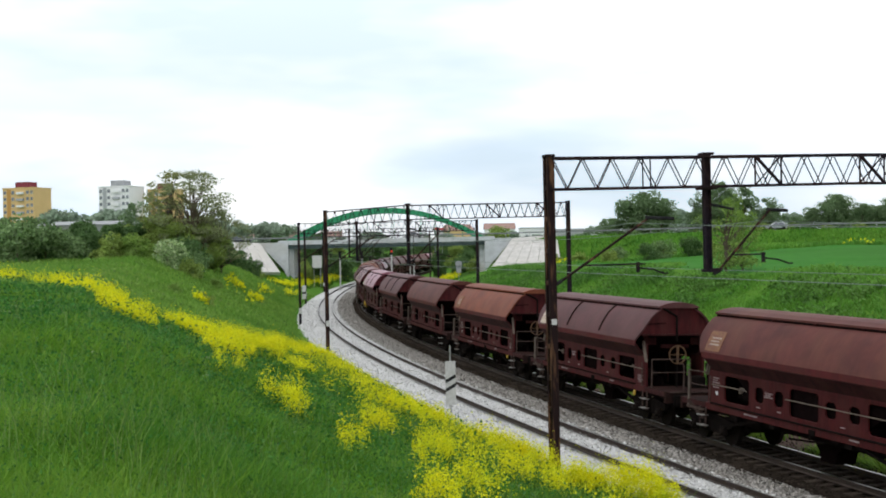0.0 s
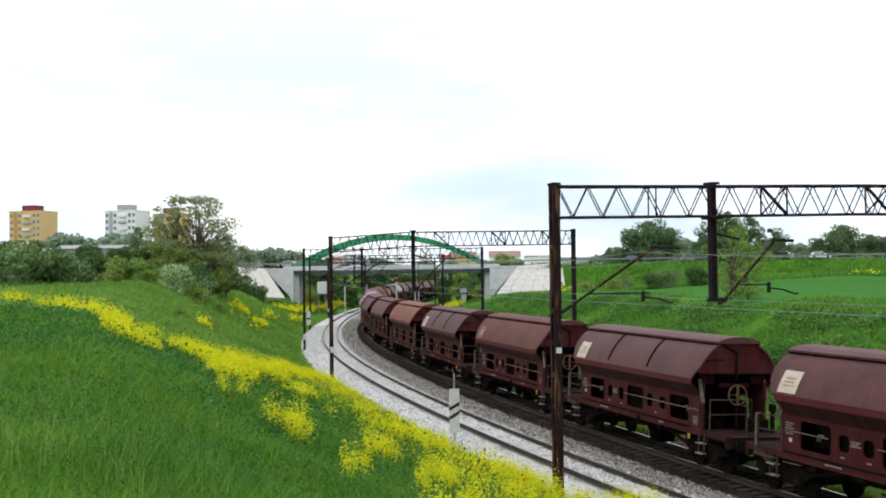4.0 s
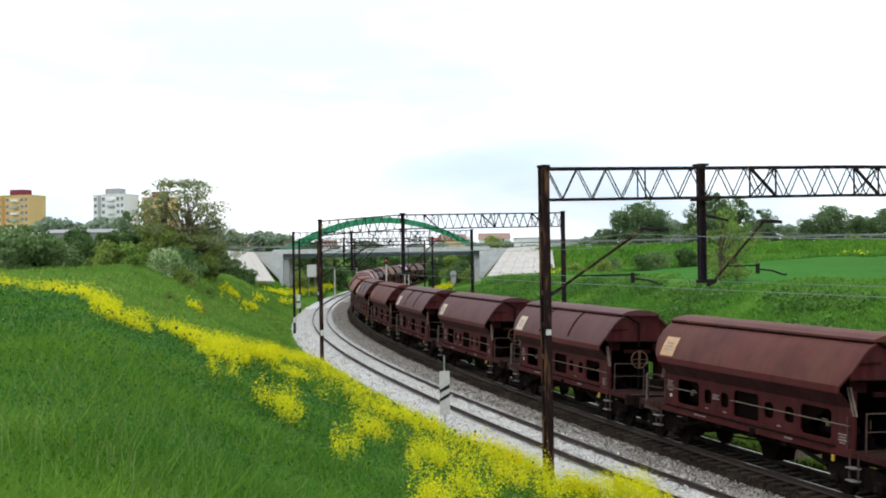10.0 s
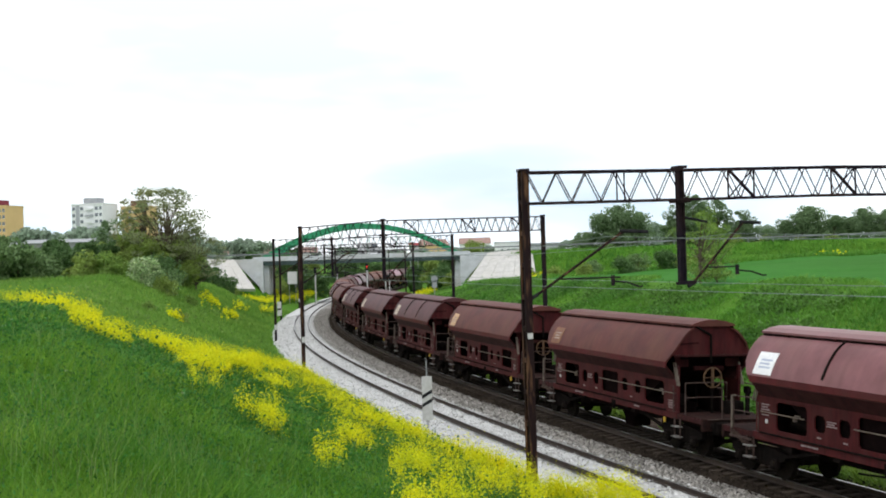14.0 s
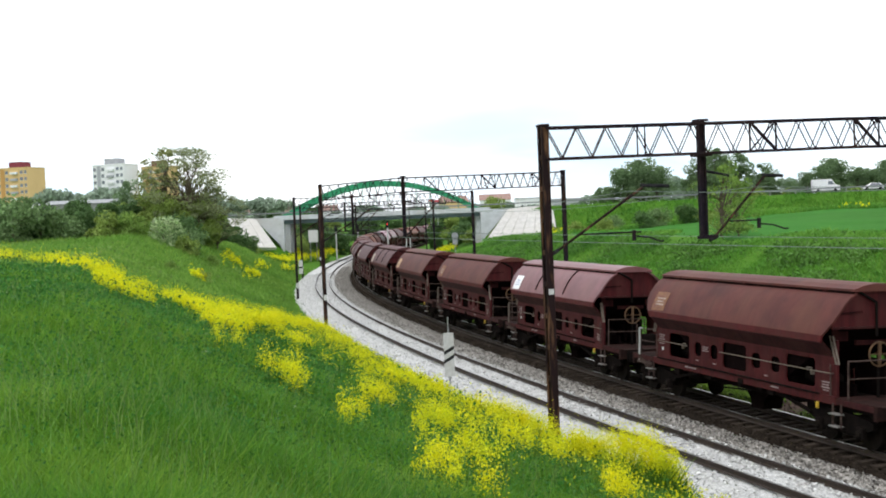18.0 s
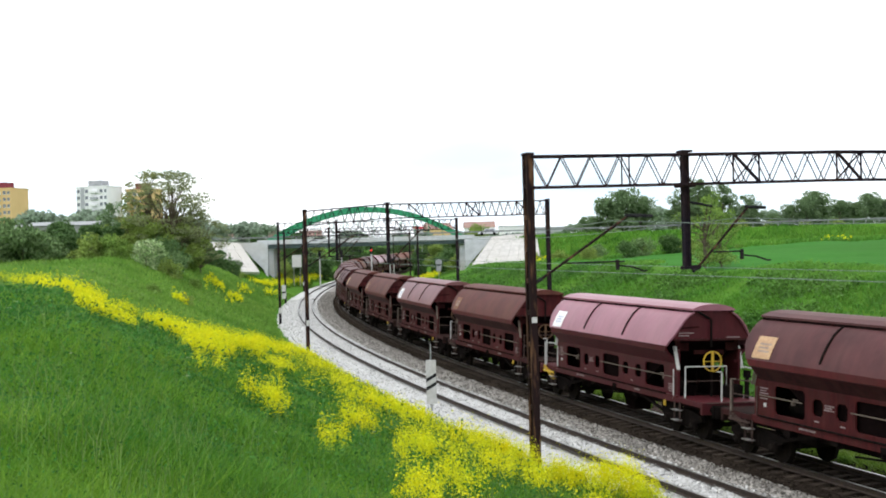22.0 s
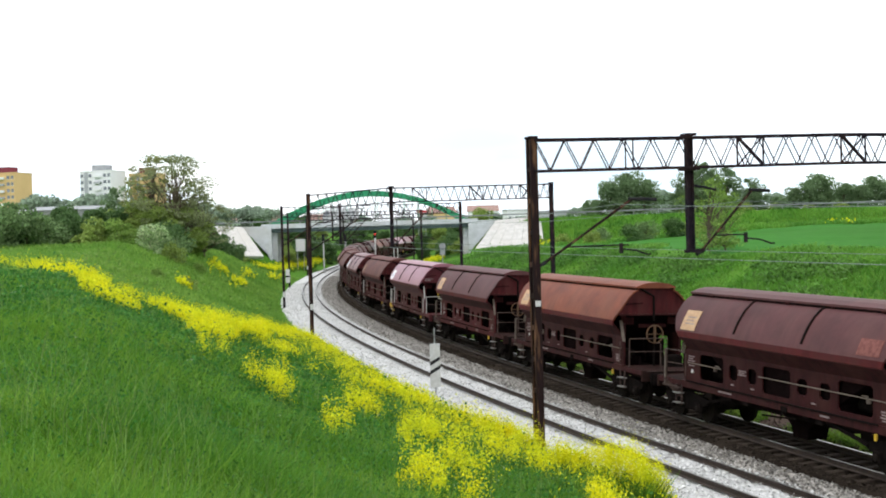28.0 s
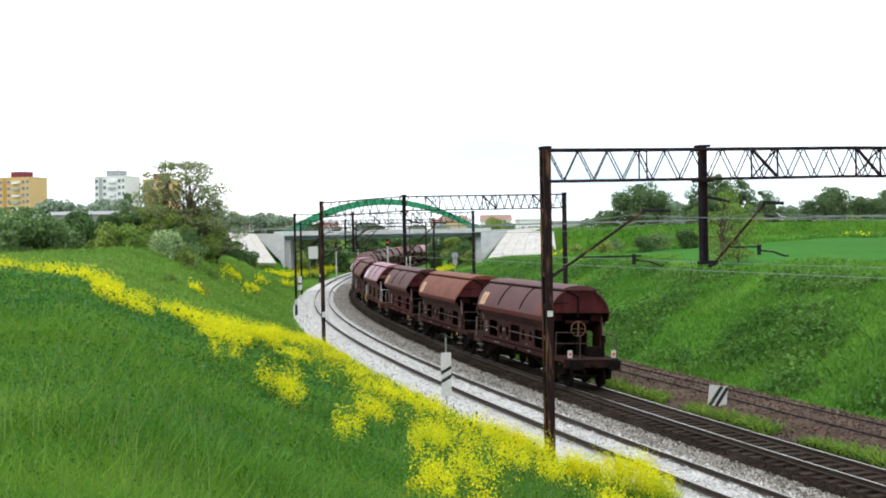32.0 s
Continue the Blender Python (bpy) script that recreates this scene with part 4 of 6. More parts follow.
for k, (w, paint, label, bands) in enumerate(WAGONS):
    for o in w.children_recursive:
        kind = o.name.split(".")[0]
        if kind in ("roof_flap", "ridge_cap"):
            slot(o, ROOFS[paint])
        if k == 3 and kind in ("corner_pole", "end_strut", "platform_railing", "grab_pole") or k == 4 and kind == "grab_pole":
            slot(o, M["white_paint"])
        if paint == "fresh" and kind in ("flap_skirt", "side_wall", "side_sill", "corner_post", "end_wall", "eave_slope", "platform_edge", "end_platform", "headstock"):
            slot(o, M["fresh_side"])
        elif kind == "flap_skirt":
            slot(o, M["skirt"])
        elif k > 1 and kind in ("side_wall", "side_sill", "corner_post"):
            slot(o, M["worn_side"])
        if paint == "fresh" and kind in ("foot_grille", "brake_wheel", "spoke"):
            slot(o, M["yellow"])
    if LABELS[label]:
        lab = part("label_panel", panel_on_flap(3.98, 4.86, 3.04, 3.66), LABELS["off" if label == "white" and k not in (3, 5) else label], w, label + " notice panel on the roof flap")
        for i in range(3):
            part("print_line", panel_on_flap(4.12 + 0.07 * (i % 2), 4.66, 3.22 + 0.10 * i, 3.27 + 0.10 * i, 0.02), LABELS["print_blue" if k in (3, 5) else "print"], lab)
    if k == 3:
        for y, z, lg in ((0.95, 3.42, 0.55), (1.05, 3.33, 0.4), (-0.8, 3.27, 0.5)):
            part("marking", boxes([(-5.396, y, z, 0.008, lg, 0.035)]), M["marking"], w)
    if k == 0:
        part("label_panel", panel_on_flap(-4.93, -4.05, 3.06, 3.48), LABELS["dull"], w, "faded pale panel on the roof flap")
        for sy in (-1, 1):
            part("tail_marker", boxes([(-7.005, sy * 1.0, 1.50, 0.03, 0.20, 0.32)]), M["white_paint"], w, "white and red tail marker board")
            part("tail_marker_band", boxes([(-7.026, sy * 1.0, 1.50, 0.012, 0.11, 0.12)]), M["red_lamp"], w)
    if bands:
        for x in (-1.7, 1.7):
            part("roof_band", panel_on_flap(x - 0.04, x + 0.04, 3.12, 4.12, 0.03), M["dark_iron"], w, "dark band across the roof flap")
    extra = {"white": "white notice panel", "cream": "cream notice panel", "faint": "faded orange panel", "none": "no notice panel"}[label]
    tagged(w, f"{WORDS[paint]} hopper wagon, {'banded' if bands else 'smooth'} roof, {extra}")

# ---------------- sleepers ----------------
_bm = boxes([(0, 0, 0, 0.25, 2.5, 0.16)], 0.015)
sleeper_mesh = bpy.data.meshes.new("sleeper")
_bm.to_mesh(sleeper_mesh)
_bm.free()
sleeper_mesh.materials.append(M["sleeper"])
sleeper_new_mesh = sleeper_mesh.copy()
sleeper_new_mesh.materials[0] = M["sleeper_new"]
for i in range(250):
    s = -8 + i * 0.62
    for bed, me, o, z in ((bed1, sleeper_new_mesh, 0.0, -0.282), (bed2, sleeper_mesh, float(spacing(s)), -0.235)):
        ob = new("sleeper", me)
        ob.matrix_basis = along(s + random.uniform(-0.03, 0.03), o + random.uniform(-0.03, 0.03), z) @ pose(0, 0, 0, 0, 0, random.uniform(-1, 1))
        ob.parent = bed

# loose stones that give the beds their grain


def stones(name, n, s0, s1, o0, o1, z, size, mat, label, seed):
    r = np.random.RandomState(seed)
    ss = s0 + (s1 - s0) * r.uniform(0, 1, n) ** 1.5
    oo = o0(ss) + (o1(ss) - o0(ss)) * r.uniform(0, 1, n)
    th = np.interp(ss, S_ALL, HEAD)
    c = np.stack([np.interp(ss, S_ALL, LINE_X) + oo * np.cos(th), np.interp(ss, S_ALL, LINE_Y) + oo * np.sin(th), z(ss, oo) + r.uniform(0.0, 0.05, n)], -1)
    up = r.normal(0, 0.55, (n, 3)) + np.array([0, 0, 1.0])
    up /= np.linalg.norm(up, axis=1)[:, None]
    a = np.cross(up, r.normal(size=(n, 3)))
    a /= np.linalg.norm(a, axis=1)[:, None]
    b = np.cross(up, a)
    w = size * r.uniform(0.5, 1.4, (n, 1))
    q = np.stack([c - a * w, c - b * w * 0.8, c + a * w, c + b * w * 0.7], 1)
    return tagged(placed(name, quads_mesh(name, q), mat), label, "stones", kind="stuff")


def quads_mesh(name, verts):
    v = np.asarray(verts, np.float32).reshape(-1, 3)
    n = len(v) // 4
    me = bpy.data.meshes.new(name)
    me.vertices.add(len(v))
    me.vertices.foreach_set("co", v.ravel())
    me.loops.add(n * 4)
    me.loops.foreach_set("vertex_index", np.arange(n * 4, dtype=np.int32))
    me.polygons.add(n)
    me.polygons.foreach_set("loop_start", np.arange(0, n * 4, 4, dtype=np.int32))
    me.update(calc_edges=True)
    return me


def flat(v):
    return lambda s, o: np.full(len(s), v)


M["stone_light"] = material("limestone_pieces", (0.53, 0.53, 0.52), 0.9, island=0.3)
M["stone_grey"] = material("grey_ballast_pieces", (0.275, 0.26, 0.24), 0.9, island=0.6)
M["stone_brown"] = material("brown_gravel_pieces", (0.115, 0.085, 0.068), 0.9, island=0.6)
stones("light_stones", 52000, -4, 130, lambda s: np.full(len(s), -3.2), lambda s: np.full(len(s), 1.4), lambda s, o: np.where(o < -2.5, -0.26 + (o + 2.5) * 0.4, np.where(o < -1.2, -0.26 + (o + 2.5) * 0.07, -0.19)), 0.045, M["stone_light"], "bright loose limestone pieces", 31)
stones("grey_stones", 42000, -4, 150, lambda s: np.full(len(s), 1.3), lambda s: spacing(s) - 1.6, lambda s, o: -0.19 - 0.13 * (o - 1.25) / (spacing(s) - 3.0), 0.045, M["stone_grey"], "grey loose ballast pieces between the tracks", 32)
stones("dark_stones", 16000, -4, 70, lambda s: spacing(s) - 1.7, lambda s: spacing(s) + 2.0, flat(-0.2), 0.04, material("dark_ballast_pieces", (0.031, 0.025, 0.020), 0.9, island=0.6, spec=0.0), "dark oily ballast pieces", 33)
stones("old_bed_stones", 26000, 4, 90, lambda s: spacing(s) + 3.0, lambda s: np.full(len(s), 12.0), lambda s, o: np.interp(o, [6.4, 8, 9, 11.3, 12.4], [-0.45, -0.42, -0.28, -0.3, -0.45]), 0.05, M["stone_brown"], "brown loose gravel of the lifted track", 34)
for o, z in ((9.2, -0.22), (10.7, -0.24)):
    ob = placed("ground_cable", tube([on_line(s, o + 0.12 * math.sin(s * 0.21 + o), z) for s in np.arange(-5, 110, 1.5)], 0.05), M["black_paint"])
    tagged(ob, "thin dark cable lying along the gravel", "cable", "ground cables")

# ---------------- signs and signals beside the track ----------------


def striped_board(name, m, w, h, z0, stripes, label, post_top=None, post_down=0.9, lean=0.0):
    g = thing(name, label, "sign", m)
    part("board", boxes([(0, 0, z0 + h / 2, w, 0.03, h)], 0.004), M["white_paint"], g)
    for c in stripes:
        bm = bmesh.new()
        t = 0.075
        prism(bm, [(-w / 2 + 0.004, c - w * 0.28 - t), (w / 2 - 0.004, c + w * 0.28 - t), (w / 2 - 0.004, c + w * 0.28 + t), (-w / 2 + 0.004, c - w * 0.28 + t)], -0.024, -0.0165, "y")
        part("stripe", bm, M["black_paint"], g)
    part("post", bars([((0, 0.05, -post_down), (0, 0.05, post_top or z0 + h * 0.9))], 0.06, 8), M["galv"], g)
    return g


p = on_line(24.0, -2.0)
striped_board("warning_board", pose(p.x, p.y, 0.02, 0, 0, 1), 0.42, 1.80, 0.10, (1.18, 0.82), "tall white board with two black slanting stripes", post_top=2.55)
p = on_line(20.15, 8.25)
g = thing("square_board", "square white board with two black diagonal stripes in the gravel", "sign", pose(p.x, p.y, -0.36, 0, 6, -14))
part("board", boxes([(0, 0, 0.41, 0.74, 0.03, 0.84)], 0.004), M["white_paint"], g)
for out in ([(-0.36, 0.0), (-0.20, 0.0), (0.20, 0.82), (0.06, 0.82)], [(-0.10, 0.0), (0.05, 0.0), (0.36, 0.66), (0.36, 0.82), (0.29, 0.82)]):
    bm = bmesh.new()
    prism(bm, out, -0.024, -0.0165, "y")
    part("stripe", bm, M["black_paint"], g)
part("post", bars([((0, 0.05, -0.4), (0, 0.05, 0.7))], 0.06, 8), M["galv"], g)
p = on_line(84.0, -2.45)
g = thing("mast_board", "narrow white board with a dark band on the mast", "sign", pose(p.x, p.y, 0, 0, 0, 5))
part("board", boxes([(0.1, -0.3, 2.6, 0.36, 0.03, 1.25)]), M["white_paint"], g)
part("stripe", boxes([(0.1, -0.32, 2.55, 0.36, 0.01, 0.16)]), M["black_paint"], g)
part("bracket", boxes([(0.1, -0.2, 2.6, 0.05, 0.2, 0.05)]), M["galv"], g)


M["lens_red"] = material("lit_red_lens", (0.6, 0.02, 0.02), 0.4)
_n = M["lens_red"].node_tree.nodes["Principled BSDF"]
_n.inputs["Emission Color"].default_value = (1.0, 0.05, 0.03, 1)
_n.inputs["Emission Strength"].default_value = 1.6
M["lens_dark"] = material("dark_lens", (0.02, 0.02, 0.02), 0.2)


def light_signal(x, y, z0, top, lit, label):
    g = thing("light_signal", label, "signal", pose(x, y, 0), "light signals")
    part("post", bars([((0, 0, z0), (0, 0, top - 0.3))], 0.16, 10), M["white_paint"], g, "white signal post")
    head = part("signal_head", boxes([(0, 0, top, 0.42, 0.2, 1.0)], 0.05), M["black_paint"], g)
    for i, zz in enumerate((0.28, 0.0, -0.28)):
        bm = bars([((0, -0.1, top + zz), (0, -0.13, top + zz))], 0.2, 12)
        part("lens", bm, M["lens_red"] if (lit and i == 1) else M["lens_dark"], head)
        part("hood", boxes([(0, -0.2, top + zz + 0.12, 0.24, 0.2, 0.02)]), M["black_paint"], head)
    part("ladder", bars([((-0.1, 0.15, z0), (-0.1, 0.15, top)), ((0.1, 0.15, z0), (0.1, 0.15, top))], 0.03), M["galv"], g)
    return g


light_signal(-7.9, 164, -0.5, 5.9, True, "white-posted railway signal showing red beside the train")
light_signal(-17.0, 183, -0.4, 5.5, False, "white-posted railway signal with a dark head")
light_signal(-13.9, 188, -0.4, 5.4, False, "white-posted railway signal near the bridge")
for sp_x in (0.35, -0.2):
    g = thing("signal_pole", "slim white and grey pole beside the tracks", "pole", pose(-5.2 + sp_x, 168, 0), "slim poles")
    part("shaft", bars([((0, 0, -0.5), (0, 0, 4.0))], 0.13, 8), M["white_paint"], g)
    part("cap", bars([((0, 0, 4.0), (0, 0, 8.0))], 0.12, 8), M["gantry"], g)
g = thing("white_board", "plain white rectangular board on posts below the bridge", "sign", pose(-20.3, 180, 0))
part("board", boxes([(0, 0, 4.45, 1.45, 0.06, 1.9)]), M["white_paint"], g)
for x in (-0.5, 0.5):
    part("post", bars([((x, 0.06, 0.5), (x, 0.06, 5.2))], 0.08, 8), M["galv"], g)
g = thing("round_sign", "grey back of a rounded track sign on a pole", "sign", pose(1.45, 146, 0))
part("board", bars([((0, -0.02, 4.2), (0, 0.02, 4.2))], 0.85, 18), M["galv"], g)
part("plate", boxes([(0, 0, 3.55, 0.62, 0.04, 0.9)], 0.01), M["galv"], g)
part("post", bars([((0, 0.06, 0.2), (0, 0.06, 4.3))], 0.1, 8), M["galv"], g)
g = thing("roadside_hoarding", "red and white hoarding beyond the bridge", "billboard", pose(-1.6, 226, 0))
M["red_paint"] = material("red_paint", (0.55, 0.03, 0.05), 0.5, 0, (0.45, 0.03, 0.04), 2)
part("panel", boxes([(0, 0, 9.15, 1.9, 0.1, 0.75)]), M["white_paint"], g)
part("panel", boxes([(0, 0, 9.75, 1.9, 0.1, 0.42)]), M["red_paint"], g)
for x in (-0.7, 0.7):
    part("post", bars([((x, 0.1, 5.0), (x, 0.1, 9.6))], 0.1, 8), M["galv"], g)

# ---------------- abutments, road, guard rail ----------------
for sx, x0, name in ((1, 6.4, "abutment_east"), (-1, -26.8, "abutment_west")):
    bm = bmesh.new()
    x1, x2 = x0 + sx * 0.5, x0 + sx * 5.0
    prism(bm, [(x0, 0.5), (x0, 7.6), (x2, 7.6), (x1, 2.7)], BRIDGE_Y - 5.35, BRIDGE_Y - 4.9, "y")
    part(name, bm, M["concrete"])
    tagged(bpy.data.objects[name], "pale blue-grey concrete wing wall of the bridge", "wall", kind="structure")
    bm = bmesh.new()
    prism(bm, [(x0, 0.5), (x0, 7.2), (x0 + sx * 0.7, 7.2), (x0 + sx * 0.7, 0.5)], BRIDGE_Y - 4.9, BRIDGE_Y + 4.9, "y")
    part(name + "_wall", bm, M["concrete"])
    tagged(bpy.data.objects[name + "_wall"], "concrete abutment under the bridge deck", "wall", kind="structure")
    # sloping white paving beside the wing wall
    pav = thing(name + "_paving", "white concrete slabs paving the bank beside the bridge", "paving", None, "", "structure")
    nu, nv = 6, 4
    for i in range(nu):
        for j in range(nv):
            def sp(u, v):
                xa = x1 + sx * (0.3 + u * 11.4)
                top = Vector((x2 - sx * 0.2 + sx * u * 7.4, BRIDGE_Y - 5.0, 7.45 + 0.4 * u))
                low = Vector((xa, BRIDGE_Y - 9.5 - 2.0 * u, 2.5 + 0.6 * u))
                return low.lerp(top, v)
            g4 = 0.0025
            c = [sp(i / nu + g4, j / nv + g4), sp((i + 1) / nu - g4, j / nv + g4), sp((i + 1) / nu - g4, (j + 1) / nv - g4), sp(i / nu + g4, (j + 1) / nv - g4)]
            nrm = (c[1] - c[0]).cross(c[3] - c[0]).normalized()
            nrm = nrm if nrm.y < 0 else -nrm
            vs = [v + nrm * 0.25 for v in c] + [v - nrm * 0.35 for v in c]
            placed("slab", raw("slab", vs, [(0, 1, 2, 3), (7, 6, 5, 4), (0, 4, 5, 1), (1, 5, 6, 2), (2, 6, 7, 3), (3, 7, 4, 0)]), M["concrete_white"], pav)

xs = np.concatenate([np.arange(-720, -60, 30), np.arange(-60, 140, 5), np.arange(140, 720, 30)])
verts, faces = [], []
for x in xs:
    y = float(road_y(x))
    for o in (-4.4, 4.4):
        verts.append((x, y + o, float(road_z(x)) + 0.03))
for i in range(len(xs) - 1):
    a = 2 * i
    faces.append((a, a + 2, a + 3, a + 1))
road = placed("road", raw("road", verts, faces), M["asphalt"])
tagged(road, "grey asphalt road on the embankment and over the bridge", "road", kind="structure")
M["galv_dull"] = material("dull_galvanised_steel", (0.24, 0.25, 0.26), 0.7, 0.2, (0.18, 0.19, 0.20), 2)
g = thing("guard_rail", "long galvanised guard rail beside the road", "guard rail")
for a, b in zip(np.arange(-70, 135, 4.0)[:-1], np.arange(-70, 135, 4.0)[1:]):
    pa = (a, float(road_y(a)) - 4.6, float(road_z(a)) + 0.62)
    pb = (b, float(road_y(b)) - 4.6, float(road_z(b)) + 0.62)
    part("rail_beam", bars([(pa, pb)], 0.22), M["galv_dull"], g)
    part("rail_post", boxes([(a, pa[1] + 0.1, pa[2] - 0.5, 0.1, 0.1, 1.1)]), M["galv"], g)

# ---------------- houses and towers far off ----------------
# ochre paled to carry the haze over this distance
M["ochre"] = material("ochre_render", (0.66, 0.47, 0.23), 0.85, 0, (0.60, 0.42, 0.20), 0.15)
M["ochre_dark"] = material("brown_render", (0.50, 0.28, 0.10), 0.85, 0, (0.45, 0.25, 0.09), 0.15)
M["white_render"] = material("white_render", (0.80, 0.80, 0.82), 0.85, 0, (0.72, 0.72, 0.74), 0.15)
M["grey_render"] = material("grey_render", (0.40, 0.41, 0.44), 0.85, 0, (0.34, 0.35, 0.38), 0.15)
M["dull_render"] = material("weathered_grey_render", (0.29, 0.29, 0.30), 0.9, 0, (0.20, 0.20, 0.21), 0.12, third=(0.25, 0.24, 0.23), third_scale=0.3)
M["roof_box_red"] = material("red_brown_sheet", (0.20, 0.05, 0.07), 0.8, 0, (0.17, 0.045, 0.06), 0.3)
M["pane"] = material("dark_window_glass", (0.20, 0.22, 0.25), 0.15, 0, (0.13, 0.14, 0.17), 0.5)
M["tile"] = material("pale_red_roof_tiles", (0.34, 0.23, 0.20), 0.85, 0, (0.28, 0.19, 0.165), 1.0)
M["flat_roof"] = material("grey_roof_felt", (0.34, 0.35, 0.36), 0.9, 0, (0.28, 0.29, 0.30), 0.4)


def tower_block(x, y, top, w, wall, dark, cap, label, turn=-16):
    base = float(land(x, y)) - 1
    g = thing("tower_block", label, "building", pose(x, y, base, 0, 0, turn), "residential towers")
    h = top - base
    d = w * 0.8
    body = part("wall", boxes([(0, 0, h / 2, w, d, h)]), wall, g)
    part("wall_band", boxes([(-w * 0.30, -d / 2 - 0.06, h / 2, w * 0.12, 0.1, h - 0.4)]), dark, g, "darker vertical wall band")
    part("parapet", boxes([(0, 0, h + 0.25, w + 0.3, d + 0.3, 0.5)]), wall, g)
    part("roof_house", boxes([(-w * 0.02, 0, h + 1.7, w * 0.42, d * 0.5, 2.6)]), cap, g, "machine house on the flat roof")
    n = int(h / 2.8)
    for i in range(n):
        z = h - 1.6 - i * 2.8
        for fx, ww in ((-0.43, 1.3), (-0.17, 1.4), (0.30, 1.4), (0.43, 1.2)):
            wnd = part("window", boxes([(fx * w, -d / 2 - 0.02, z, ww, 0.08, 1.35)]), M["pane"], g)
            part("sill", boxes([(fx * w, -d / 2 - 0.1, z - 0.72, ww + 0.2, 0.2, 0.08)]), M["white_render"], wnd)
        part("balcony", boxes([(0.08 * w, -d / 2 - 0.5, z - 0.35, w * 0.22, 0.9, 0.95)]), M["white_render"] if i % 2 == 0 else M["grey_render"], g)
    return g


tower_block(-181.5, 500, 34.5, 15.5, M["ochre"], M["ochre_dark"], M["roof_box_red"], "ochre residential tower with a red-brown roof house")
tower_block(-140.5, 500, 34.3, 15, M["white_render"], M["grey_render"], M["flat_roof"], "white residential tower with a grey roof house")
tower_block(-122.5, 505, 33.0, 12, M["ochre"], M["ochre_dark"], M["roof_box_red"], "ochre residential tower half hidden by a tree")


def house(x, y, w, d, h, roof_h, wall, roof, label, turn=0, cat="house"):
    base = float(land(x, y)) - 0.5
    g = thing(cat.replace(" ", "_"), label, cat, pose(x, y, base, 0, 0, turn), "far houses")
    part("wall", boxes([(0, 0, h / 2, w, d, h)]), wall, g)
    bm = bmesh.new()
    prism(bm, [(-d / 2 - 0.4, h), (0, h + roof_h), (d / 2 + 0.4, h)], -w / 2 - 0.4, w / 2 + 0.4)
    part("roof", bm, roof, g)
    for i in range(max(2, int(w / 3.5))):
        xx = -w / 2 + (i + 0.5) * w / max(2, int(w / 3.5))
        part("window", boxes([(xx, -d / 2 - 0.02, h * 0.55, 1.2, 0.08, 1.3)]), M["pane"], g)
    return g


house(-101, 335, 24, 12, 11.6, 1.1, M["dull_render"], M["flat_roof"], "long low grey building with a shallow grey roof", 4, "low building")
house(-125, 337, 20, 12, 11.0, 1.1, M["dull_render"], M["flat_roof"], "low pale grey building with a flat roof", 0, "low building")
for x, y, w, hh, turn, wl_, rf in ((-92, 560, 13, 5.5, 10, "white_render", "tile"), (-76, 585, 12, 5, -20, "ochre", "tile"), (-60, 600, 11, 5, 5, "white_render", "tile"),
                                   (28, 610, 16, 6, 0, "white_render", "tile"), (48, 640, 14, 6, 15, "white_render", "flat_roof"), (62, 600, 18, 5.5, -5, "grey_render", "flat_roof"), (6, 620, 14, 6, 20, "ochre", "tile")):
    house(x, y, w, 9, hh + 3, 3.2 if rf == "tile" else 0.6, M[wl_], M[rf], "small far house with a red tiled roof" if rf == "tile" else "small far white building with a flat roof", turn)

# ---------------- plants ----------------
M["bark"] = material("bark", (0.13, 0.11, 0.08), 0.95, 0, (0.08, 0.065, 0.045), 3, bump=0.4)
LEAF = {
    "mid": leafy("green_leaves", (0.25, 0.335, 0.075), (0.185, 0.27, 0.06), 1.2),
    "dark": leafy("dark_green_leaves", (0.092, 0.170, 0.052), (0.066, 0.130, 0.042), 1.2),
    "light": leafy("light_green_leaves", (0.20, 0.31, 0.065), (0.15, 0.25, 0.05), 1.2),
    "grey": leafy("grey_green_leaves", (0.175, 0.270, 0.105), (0.130, 0.215, 0.080), 1.2),
    # leaf green greyed for the haze before the roadside trees
    "haze": leafy("haze_tinted_leaves", (0.175, 0.265, 0.125), (0.125, 0.20, 0.09), 1.2, 0.3, 0.45),
    "olive": leafy("young_olive_leaves", (0.27, 0.31, 0.155), (0.19, 0.23, 0.10), 1.2, 0.35, 0.5),
    # distance haze is put into the leaf colour of the far woods
    "far": leafy("haze_painted_far_leaves", (0.29, 0.37, 0.27), (0.22, 0.29, 0.215), 0.2),
    "brown": leafy("brownish_olive_leaves", (0.27, 0.30, 0.105), (0.19, 0.22, 0.075), 1.2, 0.35, 0.5),
    "bloom": leafy("white_blossom", (0.50, 0.58, 0.34), (0.19, 0.33, 0.10), 1.5),
}


def leaf_cards(rng, centres, size, flat=0.0):
    """Small leaf sprays round given points, turned at random."""
    n = len(centres)
    a = rng.normal(size=(n, 3))
    a[:, 2] *= 1 - flat
    a /= np.linalg.norm(a, axis=1)[:, None]
    b = np.cross(a, rng.normal(size=(n, 3)))
    b /= np.linalg.norm(b, axis=1)[:, None]
    s = size * rng.uniform(0.55, 1.3, (n, 1))
    u, w = a * s * 0.5, b * s * 0.32
    return np.stack([centres - u - w * 0.5, centres - u * 0.2 + w, centres + u, centres - w], 1)


